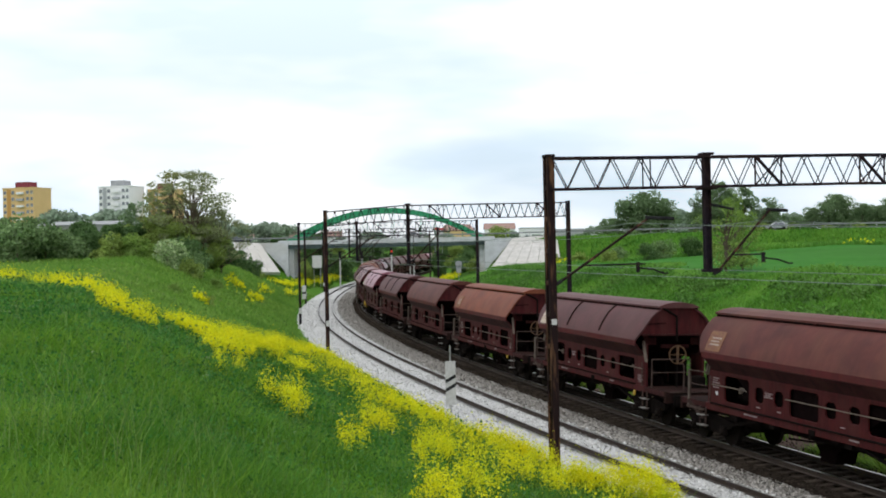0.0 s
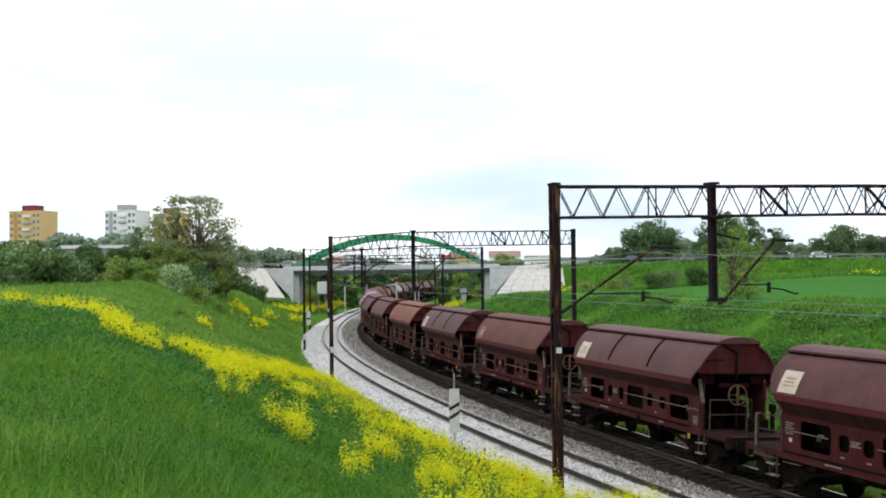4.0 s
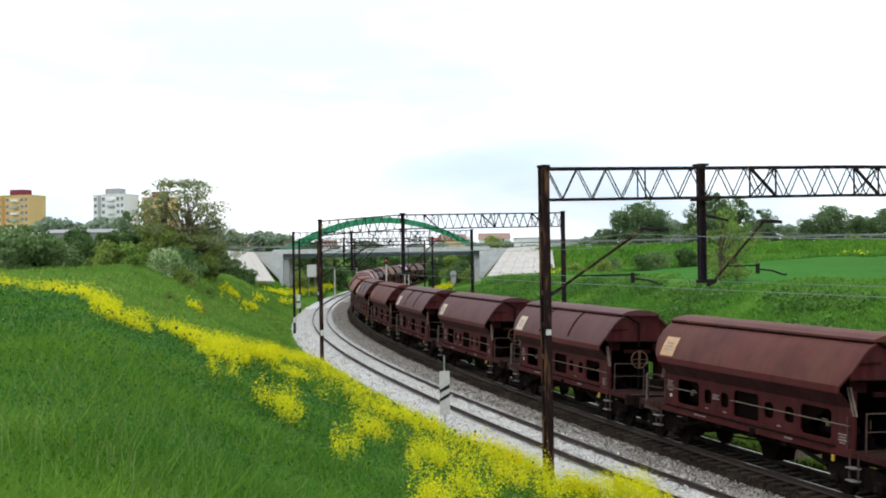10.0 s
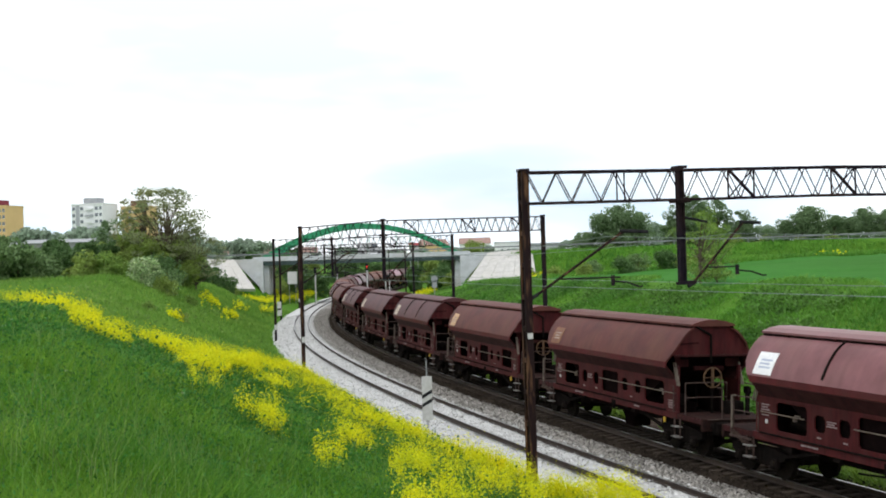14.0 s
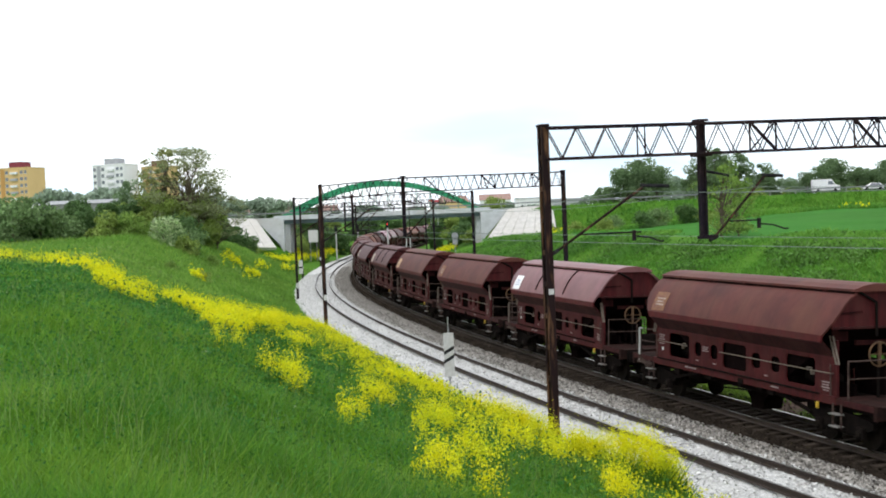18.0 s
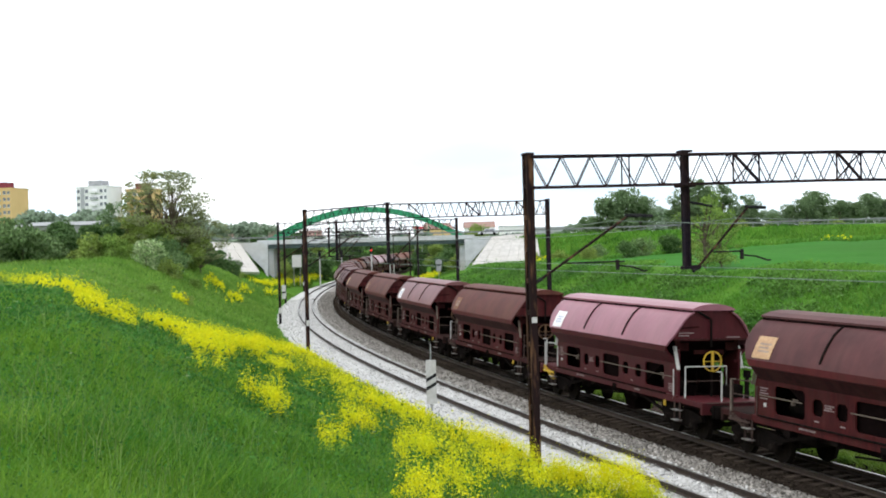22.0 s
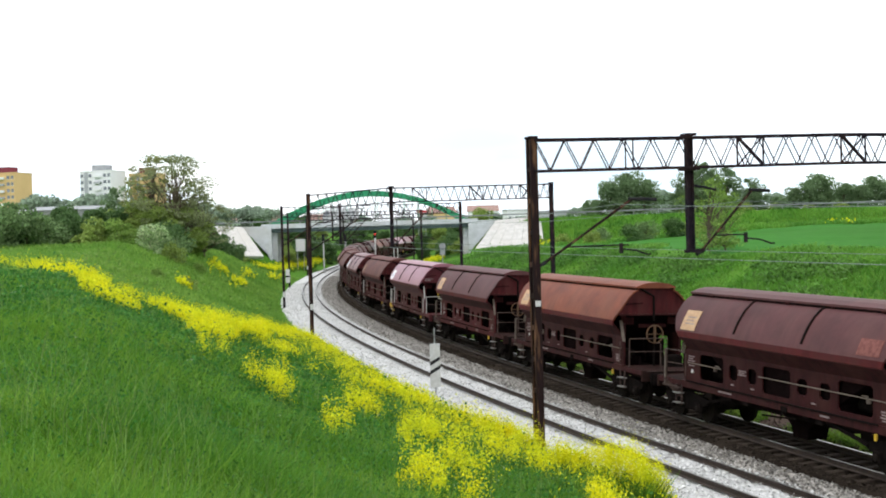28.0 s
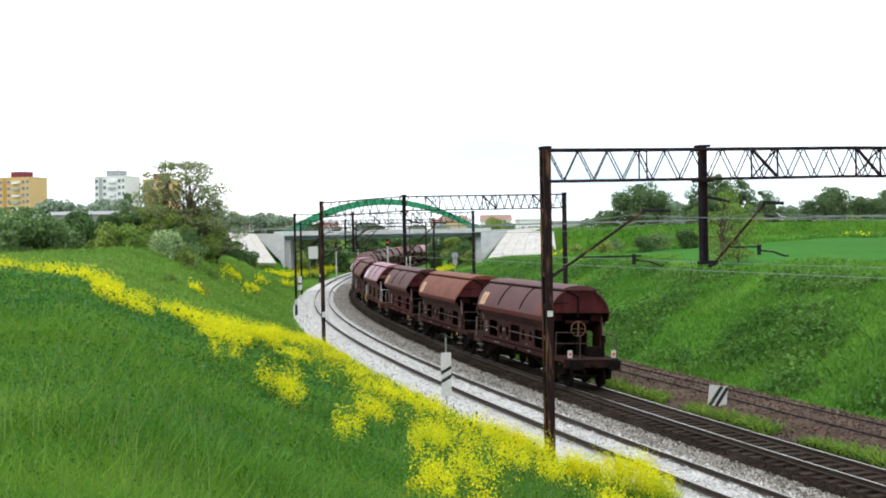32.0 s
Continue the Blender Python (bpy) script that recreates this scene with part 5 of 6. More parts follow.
def tree(kind, height, width, leaf, n_leaf, size, seed, trunk_h=0.25, blobs=26, sparse=0.0, name="tree", layered=0.0):
    """A tapered trunk with limbs, and a crown of leaf sprays in uneven clumps."""
    rng = np.random.RandomState(seed)
    g = thing(name, kind, "tree" if name == "tree" else "shrub")
    cen = []
    for i in range(blobs):
        u = rng.uniform(trunk_h, 0.97)
        prof = math.sin(math.pi * min(1, 0.12 + (u - trunk_h) / (1 - trunk_h) * 0.82)) ** (0.75 if sparse != 0.6 else 0.62)
        if sparse == 0.6 and u > 0.5:
            prof = (1 - ((u - 0.5) / 0.5) ** 2) ** 0.6
        ang, r = rng.uniform(0, 2 * math.pi), width / 2 * prof * math.sqrt(rng.uniform(0.08, 1)) * (0.9 + 0.2 * rng.rand())
        cen.append((r * math.cos(ang), r * math.sin(ang), u * height))
    cen = np.array(cen)
    bm = bmesh.new()
    top = Vector((rng.uniform(-0.2, 0.2), rng.uniform(-0.2, 0.2), height * 0.8))
    fat = max(0.05, height * 0.022) * (0.6 if sparse == 0.6 else 1.0)
    pts = [Vector((0, 0, -0.4)), Vector((rng.uniform(-0.1, 0.1), 0, height * 0.3)), Vector((rng.uniform(-0.3, 0.3), rng.uniform(-0.2, 0.2), height * 0.55)), top]
    for i, (a, b) in enumerate(zip(pts[:-1], pts[1:])):
        bar(bm, a, b, fat * 2 * (1 - i * 0.28), fat * 2 * (1 - (i + 1) * 0.28), 7)
    part("trunk", bm, M["bark"], g)
    bm = bmesh.new()
    for c in cen[:: 1 if sparse else 2]:
        z0 = height * (0.15 + 0.5 * rng.rand()) if c[2] > height * 0.4 else height * 0.12
        z0 = min(z0, c[2] * 0.85)
        m_ = Vector((c[0] * 0.5, c[1] * 0.5, z0 + (c[2] - z0) * 0.6))
        bar(bm, (0, 0, z0), m_, fat * 0.8, fat * 0.5, 5)
        bar(bm, m_, c, fat * 0.5, fat * 0.12, 5)
    part("branching", bm, M["bark"], g)
    k = rng.randint(0, blobs, n_leaf)
    spread = width * (0.21 if not sparse else 0.15 if sparse == 1.0 else 0.095)
    d = rng.normal(size=(n_leaf, 3))
    d /= np.linalg.norm(d, axis=1)[:, None]
    rad = spread * rng.uniform(0.35, 1.0, (n_leaf, 1)) ** 0.6 * (0.6 + 0.8 * rng.rand(blobs)[k])[:, None]
    d[:, 2] *= 0.75 - 0.45 * layered
    pts_ = cen[k] + d * rad
    pts_[:, 2] = np.maximum(pts_[:, 2], 0.1)
    me = quads_mesh("crown", leaf_cards(rng, pts_, size))
    placed("crown", me, LEAF[leaf], g)
    return g


def plant(model, x, y, scale=1.0, turn=None, sink=0.15):
    m = pose(x, y, float(land(x, y)) - sink, 0, 0, random.uniform(0, 360) if turn is None else turn) @ Matrix.Scale(scale, 4)
    c = copy_thing(model, m)
    c.scale = (scale, scale, scale)
    return c


MODELS = {}
MODELS["big"] = tree("tall sparse young-leaved tree with open branches", 9.7, 9.2, "olive", 8200, 0.20, 11, 0.24, 110, 0.6, layered=0.8)
MODELS["half"] = tree("half-open olive tree with brownish young leaves", 9.4, 6.0, "brown", 3900, 0.22, 24, 0.12, 70, 0.6, layered=0.4)
MODELS["round"] = tree("leafy green broad tree behind the meadow", 9.0, 7.5, "mid", 9500, 0.48, 12, 0.10, 44)
MODELS["dark"] = tree("dark green dense broad tree", 9.0, 7.0, "dark", 9500, 0.48, 13, 0.06, 44)
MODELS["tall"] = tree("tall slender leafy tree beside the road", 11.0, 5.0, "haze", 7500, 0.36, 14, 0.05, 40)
MODELS["pale"] = tree("broad roadside tree, leaves paled for haze", 9.0, 5.8, "haze", 8500, 0.38, 23, 0.03, 46)
MODELS["willow"] = tree("slender yellow-green sapling on the bank", 5.2, 4.4, "light", 2800, 0.18, 15, 0.1, 40, 1.0, layered=0.3)
MODELS["bush"] = tree("dense green roundish bush", 3.0, 4.4, "mid", 2600, 0.34, 16, 0.02, 24, name="bush")
MODELS["darkbush"] = tree("dense dark green bush", 3.6, 4.6, "dark", 2800, 0.36, 17, 0.02, 24, name="bush")
MODELS["greybush"] = tree("grey-green rounded willow bush", 3.6, 5.0, "grey", 2800, 0.36, 18, 0.02, 24, name="bush")
MODELS["lightbush"] = tree("light green leafy bush", 2.6, 3.6, "light", 2200, 0.3, 19, 0.02, 22, name="bush")
MODELS["bloom"] = tree("bush covered in white blossom", 3.4, 3.8, "bloom", 1800, 0.3, 20, 0.03, 26, name="bush")
MODELS["far"] = tree("far wood tree with haze painted into its green", 10.0, 9.0, "far", 1500, 1.1, 21, 0.05, 26)

# x, y, scale of each; the left bank first, then the road side, then below and beyond the bridge
PLANTS = [
    ("big", -26.0, 118, 0.99), ("big", -23.4, 119.5, 0.70), ("half", -28.7, 120, 0.96), ("half", -30.6, 122, 0.66), ("round", -29.6, 119, 0.52), ("round", -24.6, 118.5, 0.52), ("round", -27.0, 116.5, 0.46), ("round", -31.5, 124, 0.48), ("round", -27.5, 127, 0.55), ("dark", -25.8, 121, 0.45), ("round", -35.5, 126, 0.5),
    ("bloom", -24.2, 100, 0.72), ("greybush", -22.9, 103, 0.6), ("lightbush", -21.2, 105, 0.36), ("bush", -29.0, 100, 0.8), ("lightbush", -27.0, 100, 0.8), ("darkbush", -31.4, 103, 0.75), ("bush", -22.6, 101, 0.55),
    ("darkbush", -24.5, 109, 0.8),
    ("greybush", -36.5, 98, 1.05), ("greybush", -40.5, 99, 1.1), ("darkbush", -44.5, 101, 1.0), ("greybush", -33.3, 101, 0.8), ("darkbush", -38.5, 103, 0.9), ("dark", -40.0, 118, 0.47), ("dark", -36.5, 117, 0.50), ("greybush", -43.0, 108, 1.25), ("greybush", -47.5, 110, 1.3), ("dark", -38.2, 121, 0.54), ("dark", -34.4, 119, 0.52), ("dark", -33.0, 122, 0.5), ("darkbush", -35.6, 102, 0.85),
    ("dark", -54.0, 125, 0.8), ("tall", -33.5, 134, 0.62), ("tall", -35.5, 132, 0.72),
    ("bush", -17.6, 83, 0.34), ("lightbush", -19.0, 80, 0.3), ("dark", -34.6, 160, 0.62), ("darkbush", -33.0, 164, 1.35), ("darkbush", -30.6, 166, 1.15), ("dark", -36.8, 163, 0.6), ("darkbush", -28.8, 168, 0.8), ("round", -33.6, 168, 0.62), ("round", -38.5, 158, 0.6), ("bush", -29.5, 176, 0.7), ("bush", -31.5, 178, 0.8), ("darkbush", -30.0, 165, 0.6),
    ("tall", 29.0, 210, 0.72), ("pale", 33.6, 213, 1.16), ("pale", 37.3, 214, 1.22), ("pale", 39.4, 212, 1.05), ("pale", 30.5, 214, 0.85), ("bush", 24.0, 210, 1.0), ("bush", 26.5, 208, 0.9), ("bush", 45.0, 208, 1.0), ("greybush", 34.5, 207, 1.0),
    ("tall", 46.6, 213, 0.88), ("tall", 48.4, 214, 0.98), ("tall", 50.1, 212, 1.2), ("tall", 52.3, 213, 0.98), ("tall", 54.6, 212, 1.0), ("tall", 51.0, 216, 1.1), ("tall", 47.6, 211, 0.7), ("tall", 53.5, 214, 0.9), ("tall", 58.9, 212, 0.86), ("tall", 60.6, 213, 0.72), ("bush", 56.0, 207, 1.2), ("pale", 55.0, 212, 0.55), ("pale", 60.0, 212, 0.55), ("bush", 62.0, 207, 1.1),
    ("pale", 64.0, 211, 0.62), ("pale", 67.0, 212, 0.72), ("pale", 70.0, 211, 0.86), ("pale", 72.5, 214, 0.95), ("pale", 75.5, 210, 0.75), ("pale", 78.5, 211, 0.74), ("pale", 81.5, 210, 0.9), ("pale", 85.0, 210, 0.85), ("pale", 89.0, 210, 0.85), ("pale", 93.0, 211, 0.9), ("pale", 97.0, 210, 0.95), ("pale", 101.0, 210, 0.9),
    ("bush", 67.0, 203.5, 1.0), ("bush", 72.0, 203, 1.0), ("darkbush", 77.0, 203, 1.0), ("darkbush", 82.0, 202, 1.0), ("bush", 87.0, 202, 1.0), ("darkbush", 63.0, 203, 0.9), ("darkbush", 92.0, 201, 1.0),
    ("willow", 19.3, 80, 1.0), ("willow", 21.2, 83, 0.72),
    ("darkbush", 26.5, 152, 0.62), ("greybush", 29.0, 155, 0.7), ("darkbush", 33.5, 158, 0.7), ("bush", 36.0, 160, 0.7), ("bush", 22.5, 160, 0.7), ("bush", 19.0, 168, 0.7), ("lightbush", 31.0, 165, 0.8), ("bush", 40.0, 166, 0.6), ("bush", 16.0, 172, 0.6), ("greybush", 24.5, 168, 0.7),
    ("dark", -30.0, 245, 0.75), ("dark", -34.0, 232, 0.7), ("round", -26.0, 262, 0.7), ("dark", -22.0, 290, 0.75), ("round", 2.0, 240, 0.62), ("dark", 6.0, 236, 0.66), ("dark", -1.5, 262, 0.62), ("round", 10.0, 230, 0.7), ("dark", 3.0, 285, 0.7), ("darkbush", -24.0, 226, 1.2), ("darkbush", 3.5, 224, 1.1), ("dark", -16.0, 330, 0.8), ("dark", -8.0, 340, 0.8), ("dark", 0.0, 330, 0.8), ("bush", -27.5, 216, 1.1),
    ("darkbush", -21.0, 232.0, 1.30), ("dark", -26.0, 238.0, 0.70), ("dark", -12.0, 300.0, 0.70), ("dark", -20.0, 310.0, 0.75), ("round", -2.0, 305.0, 0.60), ("dark", 8.0, 250.0, 0.70), ("dark", -5.0, 350.0, 0.80), ("round", 12.0, 262.0, 0.75), ("dark", -30.0, 270.0, 0.80), ("bush", -25.5, 208.0, 0.90), ("darkbush", -25.0, 219.0, 1.00), ("darkbush", 2.5, 214.0, 0.80), ("bush", 5.5, 212.0, 0.90),
]
for kind, x, y, sc in PLANTS:
    plant(MODELS[kind], x, y, sc * random.uniform(0.95, 1.06))
rng = np.random.RandomState(8)
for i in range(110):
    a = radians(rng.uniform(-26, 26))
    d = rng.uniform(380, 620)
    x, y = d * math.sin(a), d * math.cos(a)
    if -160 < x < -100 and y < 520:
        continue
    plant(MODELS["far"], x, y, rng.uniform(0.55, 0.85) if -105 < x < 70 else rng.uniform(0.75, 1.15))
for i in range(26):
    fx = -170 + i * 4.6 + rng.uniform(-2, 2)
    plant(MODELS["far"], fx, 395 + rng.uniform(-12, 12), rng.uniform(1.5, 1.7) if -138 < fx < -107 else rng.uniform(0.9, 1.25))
for m_ in MODELS.values():
    for o in list(m_.children_recursive) + [m_]:
        bpy.data.objects.remove(o)

# ---------------- grass and flowers ----------------
M["blade"] = leafy("meadow_grass_blades", (0.074, 0.210, 0.014), (0.122, 0.275, 0.022), 0.45, 0.26, 0.45, (0.046, 0.148, 0.017), 0.33)
M["blade_far"] = leafy("bank_grass", (0.090, 0.250, 0.028), (0.140, 0.300, 0.042), 0.3, 0.22, 0.45, (0.062, 0.19, 0.026), 0.14)
# a lighter, yellower green than the bank grass
M["blade_brow"] = leafy("light_brow_grass", (0.145, 0.290, 0.042), (0.195, 0.335, 0.058), 0.3, 0.2, 0.45, (0.105, 0.235, 0.034), 0.12)
M["stem"] = leafy("flower_stems", (0.095, 0.215, 0.022), (0.13, 0.25, 0.03), 1.0, 0.4, 0.4)
M["petal"] = leafy("yellow_petals", (0.80, 0.74, 0.008), (0.60, 0.66, 0.014), 1.6, 0.16, 0.4)


def blades(rng, x, y, z, h, w, lean=0.35):
    """Grass blades: two bent quads each, tapering."""
    n = len(x)
    a = rng.uniform(0, 2 * math.pi, n)
    b = rng.uniform(0, 2 * math.pi, n)
    hx, hy = np.cos(a) * w / 2, np.sin(a) * w / 2
    l1 = h * lean * rng.uniform(0.1, 0.5, n)
    l2 = h * lean * rng.uniform(0.6, 1.6, n)
    base = np.stack([x, y, z - 0.05], -1)
    midp = base + np.stack([np.cos(b) * l1, np.sin(b) * l1, h * 0.6], -1)
    tip = base + np.stack([np.cos(b) * l2, np.sin(b) * l2, h], -1)
    side = np.stack([hx, hy, np.zeros(n)], -1)
    q1 = np.stack([base - side, base + side, midp + side * 0.8, midp - side * 0.8], 1)
    q2 = np.stack([midp - side * 0.8, midp + side * 0.8, tip + side * 0.12, tip - side * 0.12], 1)
    return np.concatenate([q1, q2])


def scatter(rng, n, d0, d1, a0=-25, a1=25, power=1.0):
    a = np.radians(rng.uniform(a0, a1, n))
    d = d0 + (d1 - d0) * rng.uniform(0, 1, n) ** power
    x, y = d * np.sin(a), d * np.cos(a)
    s, off = to_line(x, y)
    return x, y, s, off, d


rng = np.random.RandomState(21)
x, y, s, off, d = scatter(rng, 300000, 5.0, 50.0, -25, 16, 1.15)
keep = off < -3.1
x, y, s, off, d = x[keep], y[keep], s[keep], off[keep], d[keep]
z = land(x, y)
patch = 0.8 + 0.35 * wavy(x, y, 1.1, 2.0) + 0.3 * wavy(x, y, 3.6, 7.0)
h = rng.uniform(0.15, 0.55, len(x)) * np.clip(patch, 0.3, 1.5)
width = (0.0045 + 0.0008 * d) * rng.uniform(0.6, 1.5, len(x))
tone = 0.8 * wavy(x, y, 1.9, 9.0) + 0.6 * wavy(x, y, 0.7, 3.0) + rng.normal(0, 0.4, len(x))
for sel, mat, words in (((tone > -0.65) & (tone < 0.5), M["blade"], "long green meadow grass on the bank"),
                        (tone >= 0.5, leafy("pale_meadow_grass", (0.135, 0.275, 0.024), (0.175, 0.315, 0.034), 0.5, 0.22, 0.45), "paler yellow-green tufts of meadow grass"),
                        (tone <= -0.65, leafy("deep_meadow_grass", (0.050, 0.160, 0.014), (0.072, 0.195, 0.018), 0.5, 0.22, 0.45), "deeper green tufts of meadow grass")):
    tagged(placed("grass", quads_mesh("grass", blades(rng, x[sel], y[sel], z[sel], h[sel], width[sel], 0.5)), mat), words, "grass", kind="stuff")
# pale seed heads standing above the grass
k = rng.choice(len(x), 3500, replace=False)
stalk = blades(rng, x[k], y[k], z[k], rng.uniform(0.45, 0.85, len(k)), 0.004 + 0.0005 * d[k], 0.25)
tagged(placed("seed_heads", quads_mesh("seed_heads", stalk), leafy("pale_seed_heads", (0.13, 0.26, 0.05), (0.17, 0.25, 0.07), 0.6, 0.3, 0.4)), "pale grass stalks with seed heads", "grass", kind="stuff")


def herbs(rng, n, per, place, rad, size, hgt):
    """Clumps of broad leaves: n clumps, each of some leaves round a centre."""
    cx, cy = place(n)
    c = np.stack([np.repeat(cx, per), np.repeat(cy, per), np.zeros(n * per)], -1)
    sc = np.repeat(rng.uniform(0.5, 1.4, n), per)
    c[:, :2] += rng.normal(0, 1, (n * per, 2)) * (rad * sc)[:, None]
    c[:, 2] = land(c[:, 0], c[:, 1]) + np.abs(rng.normal(0, 1, n * per)) * hgt * sc
    return leaf_cards(rng, c, size if size else 0.0032 * np.hypot(c[:, :1], c[:, 1:2]))


def near_bank(n):
    x, y, s, off, d = scatter(rng, n * 3, 6.0, 45.0, -25, 12, 0.9)
    ok = np.where(off < -3.4)[0][:n]
    return x[ok], y[ok]


tagged(placed("bank_herbs", quads_mesh("bank_herbs", herbs(rng, 2900, 30, near_bank, 0.28, 0, 0.26)), leafy("dark_herb_leaves", (0.034, 0.14, 0.022), (0.060, 0.185, 0.03), 0.5, 0.35, 0.35)), "clumps of darker broad-leaved herbs among the grass", "plants", kind="stuff")
# pale umbels here and there
k = rng.choice(np.where(d > 17)[0], 60, replace=False)
c = np.repeat(np.stack([x[k], y[k], z[k] + rng.uniform(0.3, 0.6, len(k))], -1), 6, 0)
tagged(placed("white_umbels", quads_mesh("white_umbels", leaf_cards(rng, c + rng.normal(0, 0.035, c.shape) * np.array([1, 1, 0.25]), 0.035)), leafy("white_umbel_petals", (0.34, 0.42, 0.24), (0.24, 0.34, 0.15), 2.0, 0.2, 0.4)), "a few pale flower heads in the meadow grass", "flowers", kind="stuff")
x, y, s, off, d = scatter(rng, 95000, 42.0, 168.0, -25, 0, 0.85)
keep = (off < -3.2) & (s < 190)
x, y, d = x[keep], y[keep], d[keep]
tagged(placed("far_grass", quads_mesh("far_grass", blades(rng, x, y, land(x, y), rng.uniform(0.2, 0.5, len(x)), 0.03 + 0.0009 * d)), M["blade_brow"]), "rough green grass on the far part of the bank", "grass", kind="stuff")
x, y, s, off, d = scatter(rng, 260000, 36.0, 165.0, -4, 26, 0.8)
keep = (off > 12.3) & (off < 26 + 3 * np.sin(s * 0.2)) & (s < 170)
x, y, d, off = x[keep], y[keep], d[keep], off[keep]
hh = rng.uniform(0.15, 0.5, len(x)) * np.clip(0.8 + 0.6 * wavy(x, y, 2.2, 4.0), 0.3, 1.5)
tagged(placed("bank_grass", quads_mesh("bank_grass", blades(rng, x, y, land(x, y), hh, 0.03 + 0.0008 * d, 0.6)), M["blade_far"]), "rough grass and weeds on the cutting slope", "grass", kind="stuff")
x, y, s, off, d = scatter(rng, 60000, 130.0, 200.0, 2, 25, 1.0)
keep = (off > 20) & (y > road_y(x) - 26 - 0.5 * np.maximum(60 - x, 0)) & (y < road_y(x) - 5)
x, y, d = x[keep], y[keep], d[keep]
tagged(placed("road_bank_grass", quads_mesh("road_bank_grass", blades(rng, x, y, land(x, y), rng.uniform(0.3, 0.8, len(x)), 0.16, 0.6)), M["blade_far"]), "rough grass on the road embankment", "grass", kind="stuff")


def far_bank(n):
    ss = rng.uniform(8, 130, 6 * n)
    oo = rng.uniform(12.6, 23.0, 6 * n)
    ok = np.where(wavy(ss, oo, 3.1, 5.0) + 0.8 * wavy(ss, oo, 1.3, 2.0) > 0.1)[0][:n]
    ss, oo = ss[ok], oo[ok]
    th = np.interp(ss, S_ALL, HEAD)
    return np.interp(ss, S_ALL, LINE_X) + oo * np.cos(th), np.interp(ss, S_ALL, LINE_Y) + oo * np.sin(th)


tagged(placed("slope_weeds", quads_mesh("slope_weeds", herbs(rng, 1500, 42, far_bank, 0.5, 0.22, 0.34)), leafy("slope_weed_leaves", (0.052, 0.150, 0.022), (0.105, 0.225, 0.042), 0.35, 0.4, 0.35)), "dark leafy weeds in clumps on the cutting slope", "plants", kind="stuff")
# weeds in the strip beside the second track
ss = rng.uniform(-6, 110, 34000)
oo = spacing(ss) + 1.75 + np.abs(rng.normal(0, 0.55, len(ss))) + 0.2 * np.sin(ss * 0.9)
keep = wavy(ss, oo, 1.7, 1.0) > -0.55
ss, oo = ss[keep], oo[keep]
th = np.interp(ss, S_ALL, HEAD)
x = np.interp(ss, S_ALL, LINE_X) + oo * np.cos(th)
y = np.interp(ss, S_ALL, LINE_Y) + oo * np.sin(th)
tagged(placed("track_weeds", quads_mesh("track_weeds", blades(rng, x, y, np.full(len(x), -0.46), rng.uniform(0.12, 0.55, len(x)), 0.055, 0.7)), leafy("weed_leaves", (0.16, 0.25, 0.025), (0.10, 0.20, 0.02), 1.0)), "low yellow-green weeds beside the track", "weeds", kind="stuff")

